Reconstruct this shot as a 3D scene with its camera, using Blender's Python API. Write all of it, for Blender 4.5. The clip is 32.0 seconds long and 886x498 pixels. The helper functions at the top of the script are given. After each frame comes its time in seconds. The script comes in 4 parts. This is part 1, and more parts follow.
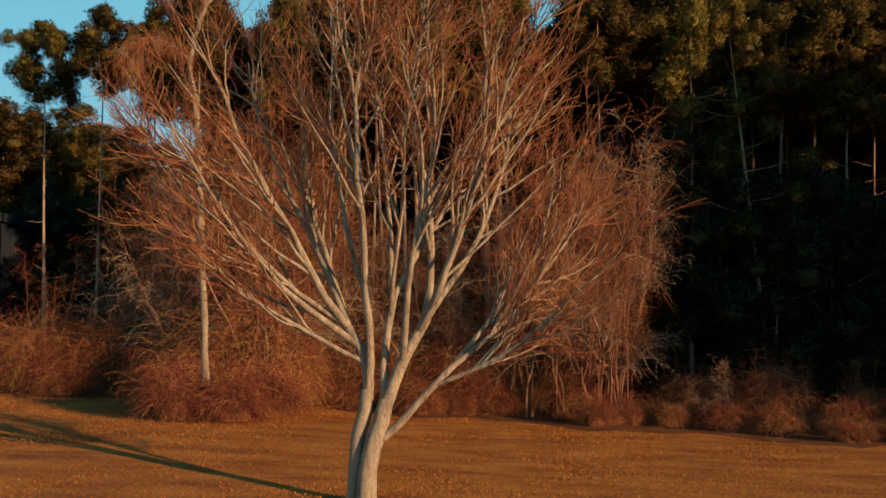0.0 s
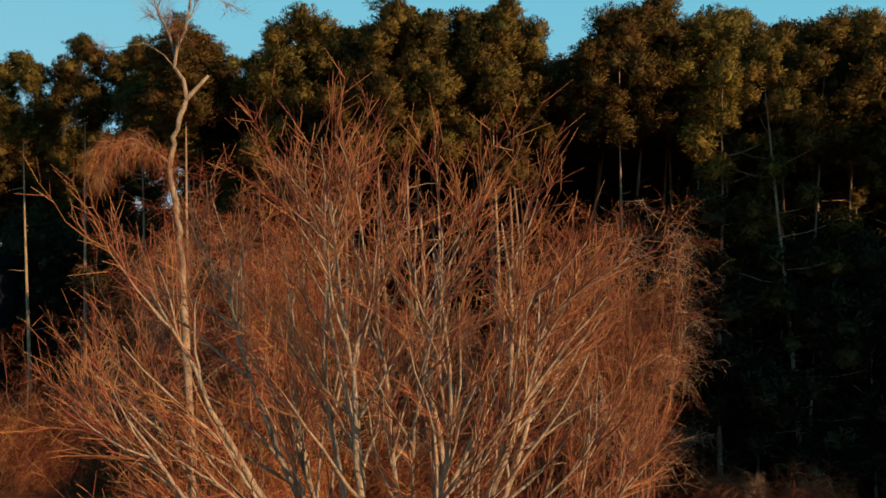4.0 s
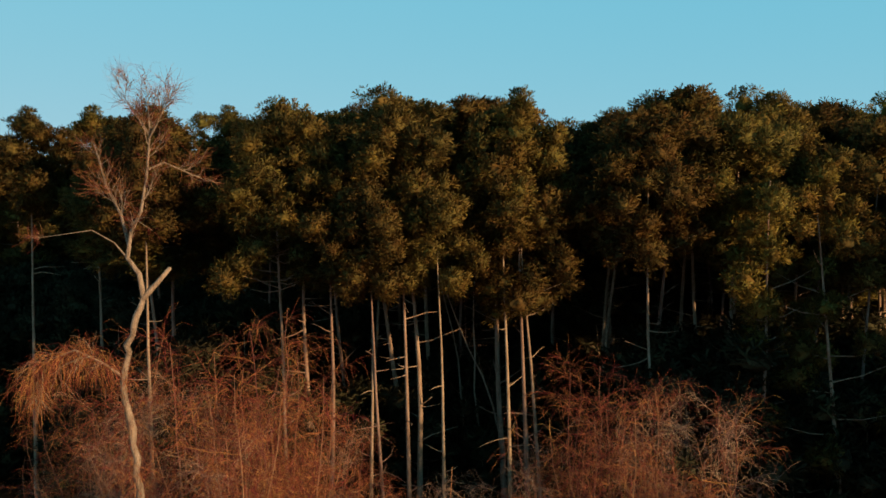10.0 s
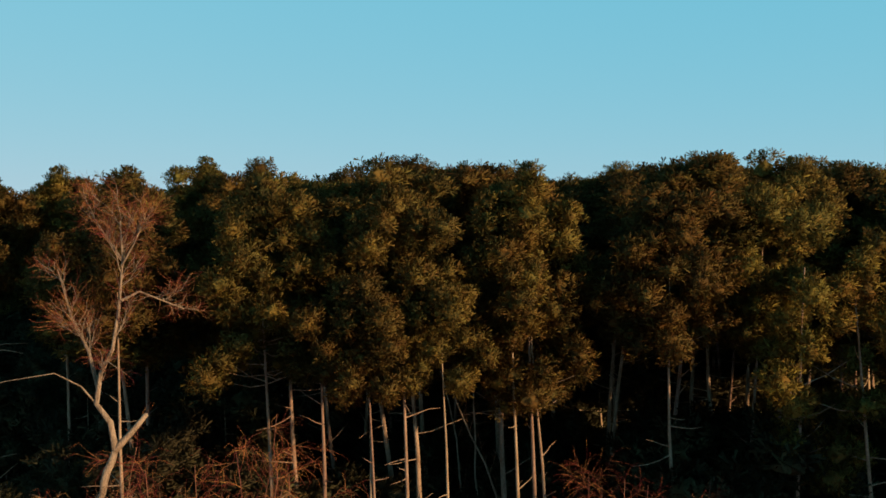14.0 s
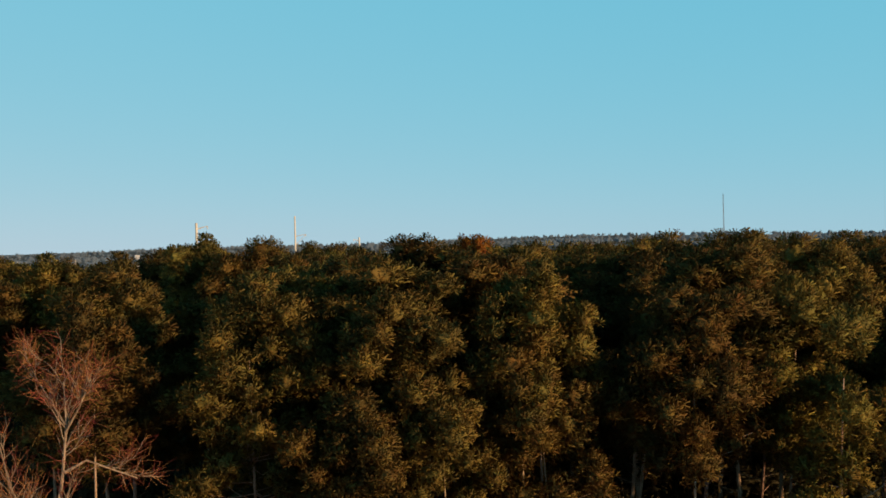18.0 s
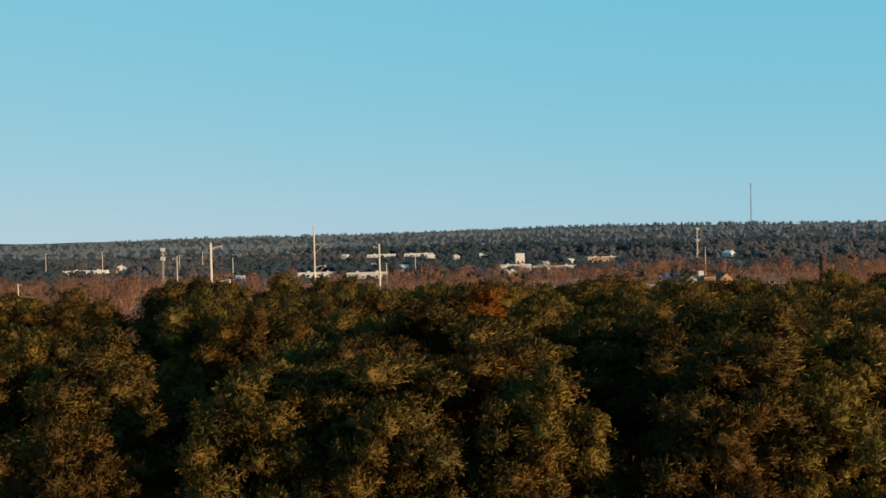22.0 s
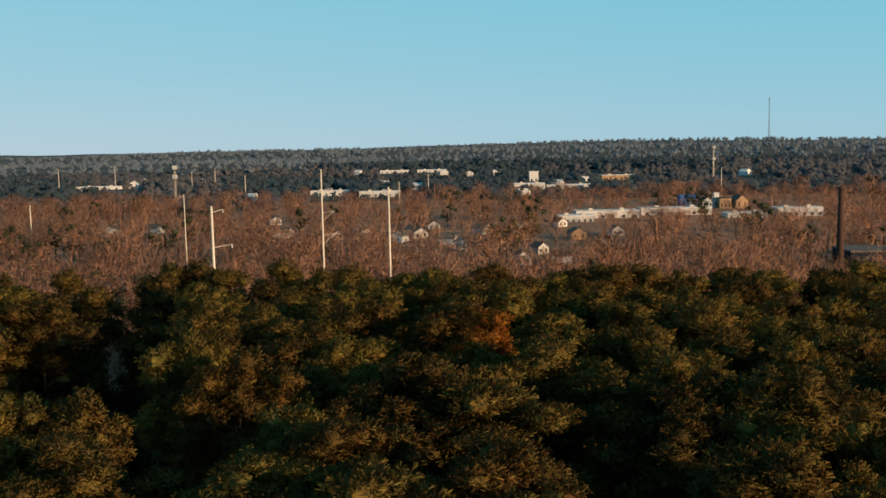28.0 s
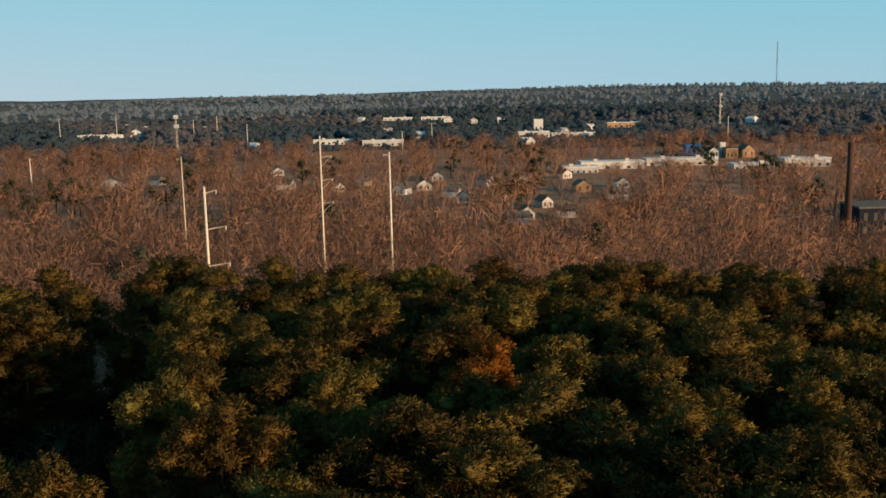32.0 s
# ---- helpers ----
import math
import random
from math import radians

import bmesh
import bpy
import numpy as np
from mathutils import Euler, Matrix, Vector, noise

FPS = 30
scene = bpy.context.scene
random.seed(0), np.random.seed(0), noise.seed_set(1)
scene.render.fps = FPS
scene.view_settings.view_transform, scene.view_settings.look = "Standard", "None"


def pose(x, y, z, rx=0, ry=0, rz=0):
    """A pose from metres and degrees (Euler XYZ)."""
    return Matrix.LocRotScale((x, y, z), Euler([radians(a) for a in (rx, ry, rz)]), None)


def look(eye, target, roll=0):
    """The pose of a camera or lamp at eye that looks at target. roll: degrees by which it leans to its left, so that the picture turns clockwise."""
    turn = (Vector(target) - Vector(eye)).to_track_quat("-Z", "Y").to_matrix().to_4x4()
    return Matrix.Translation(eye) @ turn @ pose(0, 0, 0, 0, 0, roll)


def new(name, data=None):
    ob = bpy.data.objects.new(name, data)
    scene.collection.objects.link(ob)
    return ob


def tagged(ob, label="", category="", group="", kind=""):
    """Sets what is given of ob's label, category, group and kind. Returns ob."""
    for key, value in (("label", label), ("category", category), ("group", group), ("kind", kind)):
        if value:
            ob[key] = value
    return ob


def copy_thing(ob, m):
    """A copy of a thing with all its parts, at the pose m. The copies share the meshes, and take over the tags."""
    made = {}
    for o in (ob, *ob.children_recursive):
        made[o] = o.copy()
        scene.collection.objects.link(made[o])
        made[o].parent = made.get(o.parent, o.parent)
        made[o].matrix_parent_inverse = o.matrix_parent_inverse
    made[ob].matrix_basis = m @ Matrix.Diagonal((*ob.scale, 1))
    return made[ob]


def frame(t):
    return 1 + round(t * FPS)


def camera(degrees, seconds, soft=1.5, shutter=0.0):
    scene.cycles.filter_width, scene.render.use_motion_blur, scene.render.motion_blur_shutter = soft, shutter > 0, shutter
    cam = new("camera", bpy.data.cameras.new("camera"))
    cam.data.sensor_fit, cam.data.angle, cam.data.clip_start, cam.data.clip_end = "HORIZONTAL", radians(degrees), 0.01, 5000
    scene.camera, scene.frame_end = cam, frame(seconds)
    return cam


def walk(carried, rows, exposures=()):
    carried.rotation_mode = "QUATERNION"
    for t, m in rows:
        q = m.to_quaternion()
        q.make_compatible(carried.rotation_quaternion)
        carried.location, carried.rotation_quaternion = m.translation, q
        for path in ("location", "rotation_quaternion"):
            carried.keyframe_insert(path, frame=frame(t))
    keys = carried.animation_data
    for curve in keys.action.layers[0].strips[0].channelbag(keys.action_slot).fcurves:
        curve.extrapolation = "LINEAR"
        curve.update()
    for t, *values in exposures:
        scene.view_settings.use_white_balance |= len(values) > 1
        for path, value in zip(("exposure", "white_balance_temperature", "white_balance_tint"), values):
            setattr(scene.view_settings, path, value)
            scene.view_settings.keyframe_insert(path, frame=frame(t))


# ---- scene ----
cam = camera(49.51, 32.0, soft=1.55)
walk(cam, [
    (0.0, pose(0.001, 0.000, 3.401, 94.507, 0.711, -0.010)),
    (1.0, pose(0.132, 0.519, 4.894, 93.404, 0.651, 0.372)),
    (2.0, pose(0.134, 1.154, 6.475, 92.287, 0.714, 0.562)),
    (3.0, pose(-0.004, 2.014, 7.973, 91.338, 0.903, 0.412)),
    (4.0, pose(-0.110, 2.907, 9.329, 90.637, 1.071, 0.250)),
    (4.5, pose(-0.138, 3.323, 9.965, 90.363, 1.134, 0.243)),
    (6.5, pose(-0.073, 4.838, 12.338, 89.392, 1.334, 0.381)),
    (7.0, pose(-0.187, 5.307, 12.949, 89.101, 1.265, 0.197)),
    (8.0, pose(-0.466, 6.301, 14.187, 88.546, 1.137, -0.323)),
    (9.0, pose(-0.812, 7.344, 15.341, 88.072, 0.990, -0.921)),
    (10.0, pose(-1.173, 8.336, 16.306, 87.746, 0.881, -1.485)),
    (11.0, pose(-1.479, 9.244, 17.100, 87.609, 0.820, -2.042)),
    (12.0, pose(-1.726, 10.109, 17.810, 87.663, 0.829, -2.497)),
    (13.0, pose(-1.919, 10.891, 18.458, 87.803, 0.883, -2.855)),
    (14.0, pose(-2.047, 11.615, 19.086, 87.984, 0.954, -3.065)),
    (14.5, pose(-2.077, 11.960, 19.399, 88.099, 1.009, -3.086)),
    (16.5, pose(-1.377, 13.301, 20.510, 88.920, 1.404, -1.956)),
    (17.0, pose(-1.281, 13.594, 20.782, 89.195, 1.398, -1.813)),
    (18.0, pose(-1.175, 14.144, 21.388, 89.790, 1.429, -1.598)),
    (19.0, pose(-1.085, 14.651, 22.084, 90.201, 1.428, -1.428)),
    (20.0, pose(-0.917, 15.182, 22.878, 90.180, 1.411, -1.097)),
    (21.0, pose(-0.629, 15.759, 23.758, 89.769, 1.408, -0.625)),
    (22.0, pose(-0.320, 16.352, 24.688, 89.137, 1.424, -0.114)),
    (23.0, pose(-0.071, 16.942, 25.538, 88.231, 1.455, 0.264)),
    (24.0, pose(0.089, 17.530, 26.344, 87.281, 1.425, 0.513)),
    (25.0, pose(0.170, 18.136, 27.178, 86.402, 1.316, 0.573)),
    (25.5, pose(0.195, 18.446, 27.629, 85.970, 1.269, 0.589)),
    (27.5, pose(0.318, 19.584, 29.508, 84.332, 1.153, 0.713)),
    (28.0, pose(0.339, 19.981, 29.955, 83.942, 1.155, 0.707)),
    (29.0, pose(0.382, 20.823, 30.829, 83.141, 1.161, 0.681)),
    (30.0, pose(0.452, 21.700, 31.653, 82.327, 1.180, 0.734)),
    (31.0, pose(0.576, 22.603, 32.430, 81.527, 1.216, 0.832)),
    (32.0, pose(0.696, 23.524, 33.204, 80.687, 1.230, 0.943)),
], exposures=[(0.0, 0.5), (32.0, 0.5)])
# ---- world, sun, exposure ----
SUN_AZ, SUN_EL = 127.0, 12.0          # degrees: clockwise from +y, and above the ground
sun_way = Vector((math.sin(radians(SUN_AZ)) * math.cos(radians(SUN_EL)), math.cos(radians(SUN_AZ)) * math.cos(radians(SUN_EL)), math.sin(radians(SUN_EL))))
world = bpy.data.worlds.new("sky")
scene.world = world
world.use_nodes = True
wn, wl = world.node_tree.nodes, world.node_tree.links
sky = wn.new("ShaderNodeTexSky")
sky.sky_type, sky.sun_disc = "NISHITA", False
sky.sun_elevation, sky.sun_rotation = radians(SUN_EL), radians(SUN_AZ)
sky.air_density, sky.dust_density, sky.ozone_density = 1.0, 0.0, 1.4
wn["Background"].inputs["Strength"].default_value = 0.078
# an even cyan sky low down, each channel flattened and weighted, that deepens overhead
split, merge = wn.new("ShaderNodeSeparateColor"), wn.new("ShaderNodeCombineColor")
wl.new(sky.outputs["Color"], split.inputs["Color"])
low, deep = wn.new("ShaderNodeMath"), wn.new("ShaderNodeMath")
low.operation, deep.operation = "MINIMUM", "POWER"
low.inputs[1].default_value, deep.inputs[1].default_value = 1.0, 1.3
scaled = wn.new("ShaderNodeMath")
scaled.operation = "MULTIPLY"
scaled.inputs[1].default_value = 1 / 2.4
wl.new(split.outputs["Green"], scaled.inputs[0])
wl.new(scaled.outputs[0], low.inputs[0])
wl.new(low.outputs[0], deep.inputs[0])
for channel, power, gain in (("Red", 0.52, 1.21), ("Green", 0.12, 4.25), ("Blue", 0.05, 5.85)):
    even, tint = wn.new("ShaderNodeMath"), wn.new("ShaderNodeMath")
    even.operation, tint.operation = "POWER", "MULTIPLY"
    even.inputs[1].default_value, tint.inputs[1].default_value = power, gain
    wl.new(split.outputs[channel], even.inputs[0])
    wl.new(even.outputs[0], tint.inputs[0])
    both = wn.new("ShaderNodeMath")
    both.operation = "MULTIPLY"
    wl.new(tint.outputs[0], both.inputs[0])
    wl.new(deep.outputs[0], both.inputs[1])
    wl.new(both.outputs[0], merge.inputs[channel])
wl.new(merge.outputs["Color"], wn["Background"].inputs["Color"])
lamp = bpy.data.lights.new("sun", "SUN")
lamp.energy, lamp.angle, lamp.color = 5.0, radians(0.6), (1.0, 0.62, 0.32)
sun = new("sun", lamp)
sun.matrix_world = look(sun_way * 100, (0, 0, 0))


# ---- materials ----
def mat(name, base, dark=None, rough=0.85, scale=6.0, bump=0.25, per_object=0.0, per_island=0.0, stretch=(1, 1, 1), fine=8.0, metal=0.0, deep=0.03, gloss=0.15, thin=0.0):
    """A surface whose colour wanders between base and dark at two scales, with fine relief."""
    m = bpy.data.materials.new(name)
    m.use_nodes = True
    n, k = m.node_tree.nodes, m.node_tree.links
    b = n["Principled BSDF"]
    b.inputs["Roughness"].default_value, b.inputs["Metallic"].default_value = rough, metal
    b.inputs["Specular IOR Level"].default_value = gloss
    dark = dark or tuple(0.55 * c for c in base)
    co, mp = n.new("ShaderNodeTexCoord"), n.new("ShaderNodeMapping")
    mp.inputs["Scale"].default_value = stretch
    k.new(co.outputs["Object"], mp.inputs["Vector"])
    big, small = n.new("ShaderNodeTexNoise"), n.new("ShaderNodeTexNoise")
    for t, s, d in ((big, scale, 3), (small, scale * fine, 4)):
        t.inputs["Scale"].default_value, t.inputs["Detail"].default_value = s, d
        k.new(mp.outputs["Vector"], t.inputs["Vector"])
    mean = n.new("ShaderNodeMath")
    mean.operation = "MULTIPLY_ADD"
    mean.inputs[1].default_value = 0.5
    k.new(big.outputs["Fac"], mean.inputs[0])
    half = n.new("ShaderNodeMath")
    half.operation = "MULTIPLY"
    half.inputs[1].default_value = 0.5
    k.new(small.outputs["Fac"], half.inputs[0])
    k.new(half.outputs[0], mean.inputs[2])
    ramp = n.new("ShaderNodeValToRGB")
    ramp.color_ramp.elements[0].position, ramp.color_ramp.elements[1].position = 0.36, 0.64
    ramp.color_ramp.elements[0].color, ramp.color_ramp.elements[1].color = (*dark, 1), (*base, 1)
    k.new(mean.outputs[0], ramp.inputs["Fac"])
    out = ramp.outputs["Color"]
    for amount, node, socket in ((per_object, "ShaderNodeObjectInfo", "Random"), (per_island, "ShaderNodeNewGeometry", "Random Per Island")):
        if not amount:
            continue
        src, hsv, val = n.new(node), n.new("ShaderNodeHueSaturation"), n.new("ShaderNodeMapRange")
        val.inputs["To Min"].default_value, val.inputs["To Max"].default_value = 1 - amount, 1 + amount
        hue = n.new("ShaderNodeMapRange")
        hue.inputs["To Min"].default_value, hue.inputs["To Max"].default_value = 0.5 - 0.10 * amount, 0.5 + 0.07 * amount
        k.new(src.outputs[socket], val.inputs["Value"])
        k.new(src.outputs[socket], hue.inputs["Value"])
        k.new(val.outputs["Result"], hsv.inputs["Value"])
        k.new(hue.outputs["Result"], hsv.inputs["Hue"])
        k.new(out, hsv.inputs["Color"])
        out = hsv.outputs["Color"]
    k.new(out, b.inputs["Base Color"])
    if bump:
        bp = n.new("ShaderNodeBump")
        bp.inputs["Strength"].default_value, bp.inputs["Distance"].default_value = bump, deep
        k.new(small.outputs["Fac"], bp.inputs["Height"])
        k.new(bp.outputs["Normal"], b.inputs["Normal"])
    if thin:
        # leaves that let some light through
        mix, clear_leaf = n.new("ShaderNodeMixShader"), n.new("ShaderNodeBsdfTranslucent")
        mix.inputs["Fac"].default_value = thin
        k.new(out, clear_leaf.inputs["Color"])
        k.new(b.outputs[0], mix.inputs[1])
        k.new(clear_leaf.outputs[0], mix.inputs[2])
        k.new(mix.outputs[0], n["Material Output"].inputs["Surface"])
    return m


M_LAWN = mat("dormant_grass", (0.48, 0.185, 0.040), (0.16, 0.038, 0.009), 0.95, 0.8, 1.0, fine=20, stretch=(0.5, 1.3, 1))
M_BLADE = mat("grass_blades", (0.40, 0.165, 0.038), (0.22, 0.070, 0.016), 0.9, 0.5, 0.0, per_island=0.12)
M_MAPLE = mat("maple_bark", (0.40, 0.32, 0.235), (0.13, 0.095, 0.07), 0.85, 3.0, 0.7, stretch=(3, 3, 0.5))
M_TWIG = mat("maple_twigs", (0.34, 0.145, 0.068), (0.20, 0.078, 0.036), 0.8, 2.0, 0.0, per_island=0.35)
M_PINEBARK = mat("pine_bark", (0.34, 0.25, 0.18), (0.15, 0.095, 0.06), 0.9, 2.0, 0.6, per_object=0.25, stretch=(3, 3, 0.7))
M_NEEDLE = mat("pine_needles", (0.200, 0.136, 0.033), (0.088, 0.083, 0.029), 0.85, 0.35, 0.0, gloss=0.08, per_object=0.22, per_island=0.25, fine=6, thin=0.3)
# Leaf colour darker than the pines' to stand in for deep shade.
M_SHADELEAF = mat("dark_undergrowth_leaves", (0.075, 0.070, 0.034), (0.045, 0.045, 0.024), 0.8, 0.9, 0.0, per_object=0.2, per_island=0.25, fine=6, thin=0.3)
M_RUST = mat("turning_leaves", (0.30, 0.130, 0.020), (0.16, 0.065, 0.014), 0.8, 0.9, 0.0, per_island=0.25, fine=6, thin=0.3)
M_VINE = mat("dry_vines", (0.31, 0.118, 0.052), (0.105, 0.036, 0.017), 0.85, 1.2, 0.0, per_object=0.12, per_island=0.5)
M_LITTER = mat("leaf_litter", (0.19, 0.068, 0.028), (0.07, 0.026, 0.012), 0.95, 1.5, 0.8, fine=14)
M_DEAD = mat("weathered_wood", (0.36, 0.28, 0.20), (0.10, 0.07, 0.048), 0.85, 2.5, 0.9, stretch=(3, 3, 0.7))
M_BROWN = mat("bare_twigs", (0.42, 0.232, 0.145), (0.26, 0.155, 0.118), 0.85, 0.07, 0.0, per_island=0.12)
# Blue in the base colour stands in for haze over the far hills.
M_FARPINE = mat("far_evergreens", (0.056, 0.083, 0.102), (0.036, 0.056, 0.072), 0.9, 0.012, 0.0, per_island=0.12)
M_STEEL = mat("galvanised_steel", (0.62, 0.58, 0.5), (0.45, 0.41, 0.35), 0.55, 1.0, 0.1, metal=0.2)
# Brick base darkened to give the smokestack its shaded side.
M_BRICK = mat("sooty_brick", (0.07, 0.042, 0.034), (0.04, 0.024, 0.02), 0.9, 1.0, 0.3)
M_WHITE = mat("white_siding", (0.57, 0.59, 0.61), (0.42, 0.44, 0.46), 0.7, 0.4, 0.1, per_object=0.12)
M_ROOF = mat("grey_shingles", (0.13, 0.12, 0.115), (0.07, 0.066, 0.064), 0.9, 0.8, 0.3, per_object=0.3)
M_PALE = mat("pale_metal_roof", (0.66, 0.68, 0.70), (0.50, 0.52, 0.54), 0.6, 0.1, 0.1)
M_TAN = mat("tan_brick", (0.42, 0.29, 0.18), (0.3, 0.2, 0.13), 0.85, 0.6, 0.2)
M_BLUE = mat("blue_cladding", (0.06, 0.16, 0.42), (0.04, 0.11, 0.3), 0.6, 0.3, 0.1)
M_SLATE = mat("slate_blue_roof", (0.022, 0.027, 0.04), (0.014, 0.017, 0.026), 0.9, 1.0, 0.2, gloss=0.03)
M_EARTH = mat("brown_earth_and_scrub", (0.33, 0.19, 0.12), (0.20, 0.12, 0.085), 0.95, 0.05, 0.3, fine=20)
# Distance haze is mixed into this greyed twig colour.
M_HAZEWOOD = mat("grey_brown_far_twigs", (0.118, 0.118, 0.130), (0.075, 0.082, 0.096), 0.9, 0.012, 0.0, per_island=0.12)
# Far ground has its haze put into a grey base colour.
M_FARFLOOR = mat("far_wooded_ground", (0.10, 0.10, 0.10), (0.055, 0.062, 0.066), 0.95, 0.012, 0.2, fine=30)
# Ridge trees carry haze as a pale blue-grey base colour.
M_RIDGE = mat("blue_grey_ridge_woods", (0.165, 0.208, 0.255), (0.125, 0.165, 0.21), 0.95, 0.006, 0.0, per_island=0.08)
M_MIDGREEN = mat("town_evergreens", (0.050, 0.058, 0.030), (0.024, 0.032, 0.018), 0.9, 0.02, 0.0, per_island=0.3)
M_STEM = mat("sapling_bark", (0.26, 0.13, 0.08), (0.14, 0.065, 0.04), 0.85, 2.0, 0.3, per_object=0.25, stretch=(3, 3, 0.6))
M_PALETWIG = mat("pale_sapling_twigs", (0.36, 0.24, 0.165), (0.20, 0.12, 0.08), 0.85, 1.2, 0.0, per_object=0.1, per_island=0.4)
M_GLASS = mat("dark_glazing", (0.03, 0.035, 0.045), (0.02, 0.02, 0.03), 0.15, 1.0, 0.0, gloss=0.5)


# ---- mesh helpers ----
class Geo:
    """Vertices and triangles, gathered in arrays."""

    def __init__(self):
        self.v, self.t, self.n, self.rounded = [], [], 0, []

    def add(self, v, t):
        v = np.asarray(v, float).reshape(-1, 3)
        self.v.append(v)
        self.t.append(np.asarray(t, int).reshape(-1, 3) + self.n)
        self.n += len(v)

    def arrays(self):
        return np.concatenate(self.v), np.concatenate(self.t)

    def shaded(self):
        """The arrays with their rounded normals."""
        return (*self.arrays(), np.concatenate(self.rounded))

    def mesh(self, name, *mats, smooth=False):
        v, t = self.arrays()
        me = bpy.data.meshes.new(name)
        me.vertices.add(len(v))
        me.vertices.foreach_set("co", v.astype(np.float32).ravel())
        me.loops.add(3 * len(t))
        me.loops.foreach_set("vertex_index", t.astype(np.int32).ravel())
        me.polygons.add(len(t))
        me.polygons.foreach_set("loop_start", np.arange(0, 3 * len(t), 3, dtype=np.int32))
        me.polygons.foreach_set("use_smooth", np.full(len(t), smooth))
        me.update(calc_edges=True)
        if self.rounded and sum(len(r) for r in self.rounded) == len(v):
            me.polygons.foreach_set("use_smooth", np.full(len(t), True))
            me.normals_split_custom_set_from_vertices(np.concatenate(self.rounded).tolist())
        for m in mats:
            me.materials.append(m)
        return me


def part(name, geo, material, parent=None, label="", smooth=False):
    ob = new(name, geo.mesh(name, material, smooth=smooth))
    if parent:
        ob.parent = parent
    return tagged(ob, label)


def unit(a):
    return a / np.maximum(np.linalg.norm(a, axis=-1, keepdims=True), 1e-9)


def tube(g, pts, radii, sides=5, cap=True):
    """A tapered tube along a line of points."""
    p, r = np.asarray(pts, float), np.asarray(radii, float)
    n = len(p)
    d = unit(np.gradient(p, axis=0))
    ref = np.array([0.0, 1.0, 0.0]) if abs(d[:, 1]).max() < 0.9 else np.array([1.0, 0.0, 0.0])
    a = unit(np.cross(d, ref))
    b = np.cross(d, a)
    th = np.arange(sides) * 2 * np.pi / sides
    ring = p[:, None] + r[:, None, None] * (a[:, None] * np.cos(th)[None, :, None] + b[:, None] * np.sin(th)[None, :, None])
    i = np.arange(n - 1)[:, None] * sides + np.arange(sides)[None]
    j = np.arange(n - 1)[:, None] * sides + (np.arange(sides)[None] + 1) % sides
    t = np.concatenate([np.stack([i, i + sides, j], -1).reshape(-1, 3), np.stack([j, i + sides, j + sides], -1).reshape(-1, 3)])
    v = ring.reshape(-1, 3)
    if cap:
        v = np.concatenate([v, p[-1:] + d[-1:] * r[-1] * 0.5])
        last = (n - 1) * sides
        t = np.concatenate([t, [[last + q, len(v) - 1, last + (q + 1) % sides] for q in range(sides)]])
    g.add(v, t)


def sticks(g, a, b, ra, rb):
    """Many straight three-sided sticks from points a to points b."""
    a, b = np.asarray(a, float), np.asarray(b, float)
    n = len(a)
    d = unit(b - a)
    u = unit(np.cross(d, np.where(abs(d[:, 2:]) > 0.9, [[1.0, 0, 0]], [[0, 0, 1.0]])))
    w = np.cross(d, u)
    v = np.zeros((n, 6, 3))
    for q in range(3):
        o = u * math.cos(q * 2.0944) + w * math.sin(q * 2.0944)
        v[:, q] = a + o * np.reshape(ra, (-1, 1))
        v[:, 3 + q] = b + o * np.reshape(rb, (-1, 1))
    f = np.array([(0, 3, 1), (1, 3, 4), (1, 4, 2), (2, 4, 5), (2, 5, 0), (0, 5, 3)])
    g.add(v.reshape(-1, 3), (f[None] + 6 * np.arange(n)[:, None, None]).reshape(-1, 3))


def box(g, x0, x1, y0, y1, z0, z1):
    v = [(x, y, z) for z in (z0, z1) for y in (y0, y1) for x in (x0, x1)]
    q = ((0, 2, 3, 1), (4, 5, 7, 6), (0, 1, 5, 4), (2, 6, 7, 3), (0, 4, 6, 2), (1, 3, 7, 5))
    g.add(v, [t for a, b, c, d in q for t in ((a, b, c), (a, c, d))])


bm = bmesh.new()
bmesh.ops.create_icosphere(bm, subdivisions=2, radius=1.0)
BALL_V = np.array([v.co[:] for v in bm.verts])
BALL_T = np.array([[v.index for v in f.verts] for f in bm.faces])
bm.free()
bm = bmesh.new()
bmesh.ops.create_icosphere(bm, subdivisions=1, radius=1.0)
SMALL_V = np.array([v.co[:] for v in bm.verts])
SMALL_T = np.array([[v.index for v in f.verts] for f in bm.faces])
bm.free()


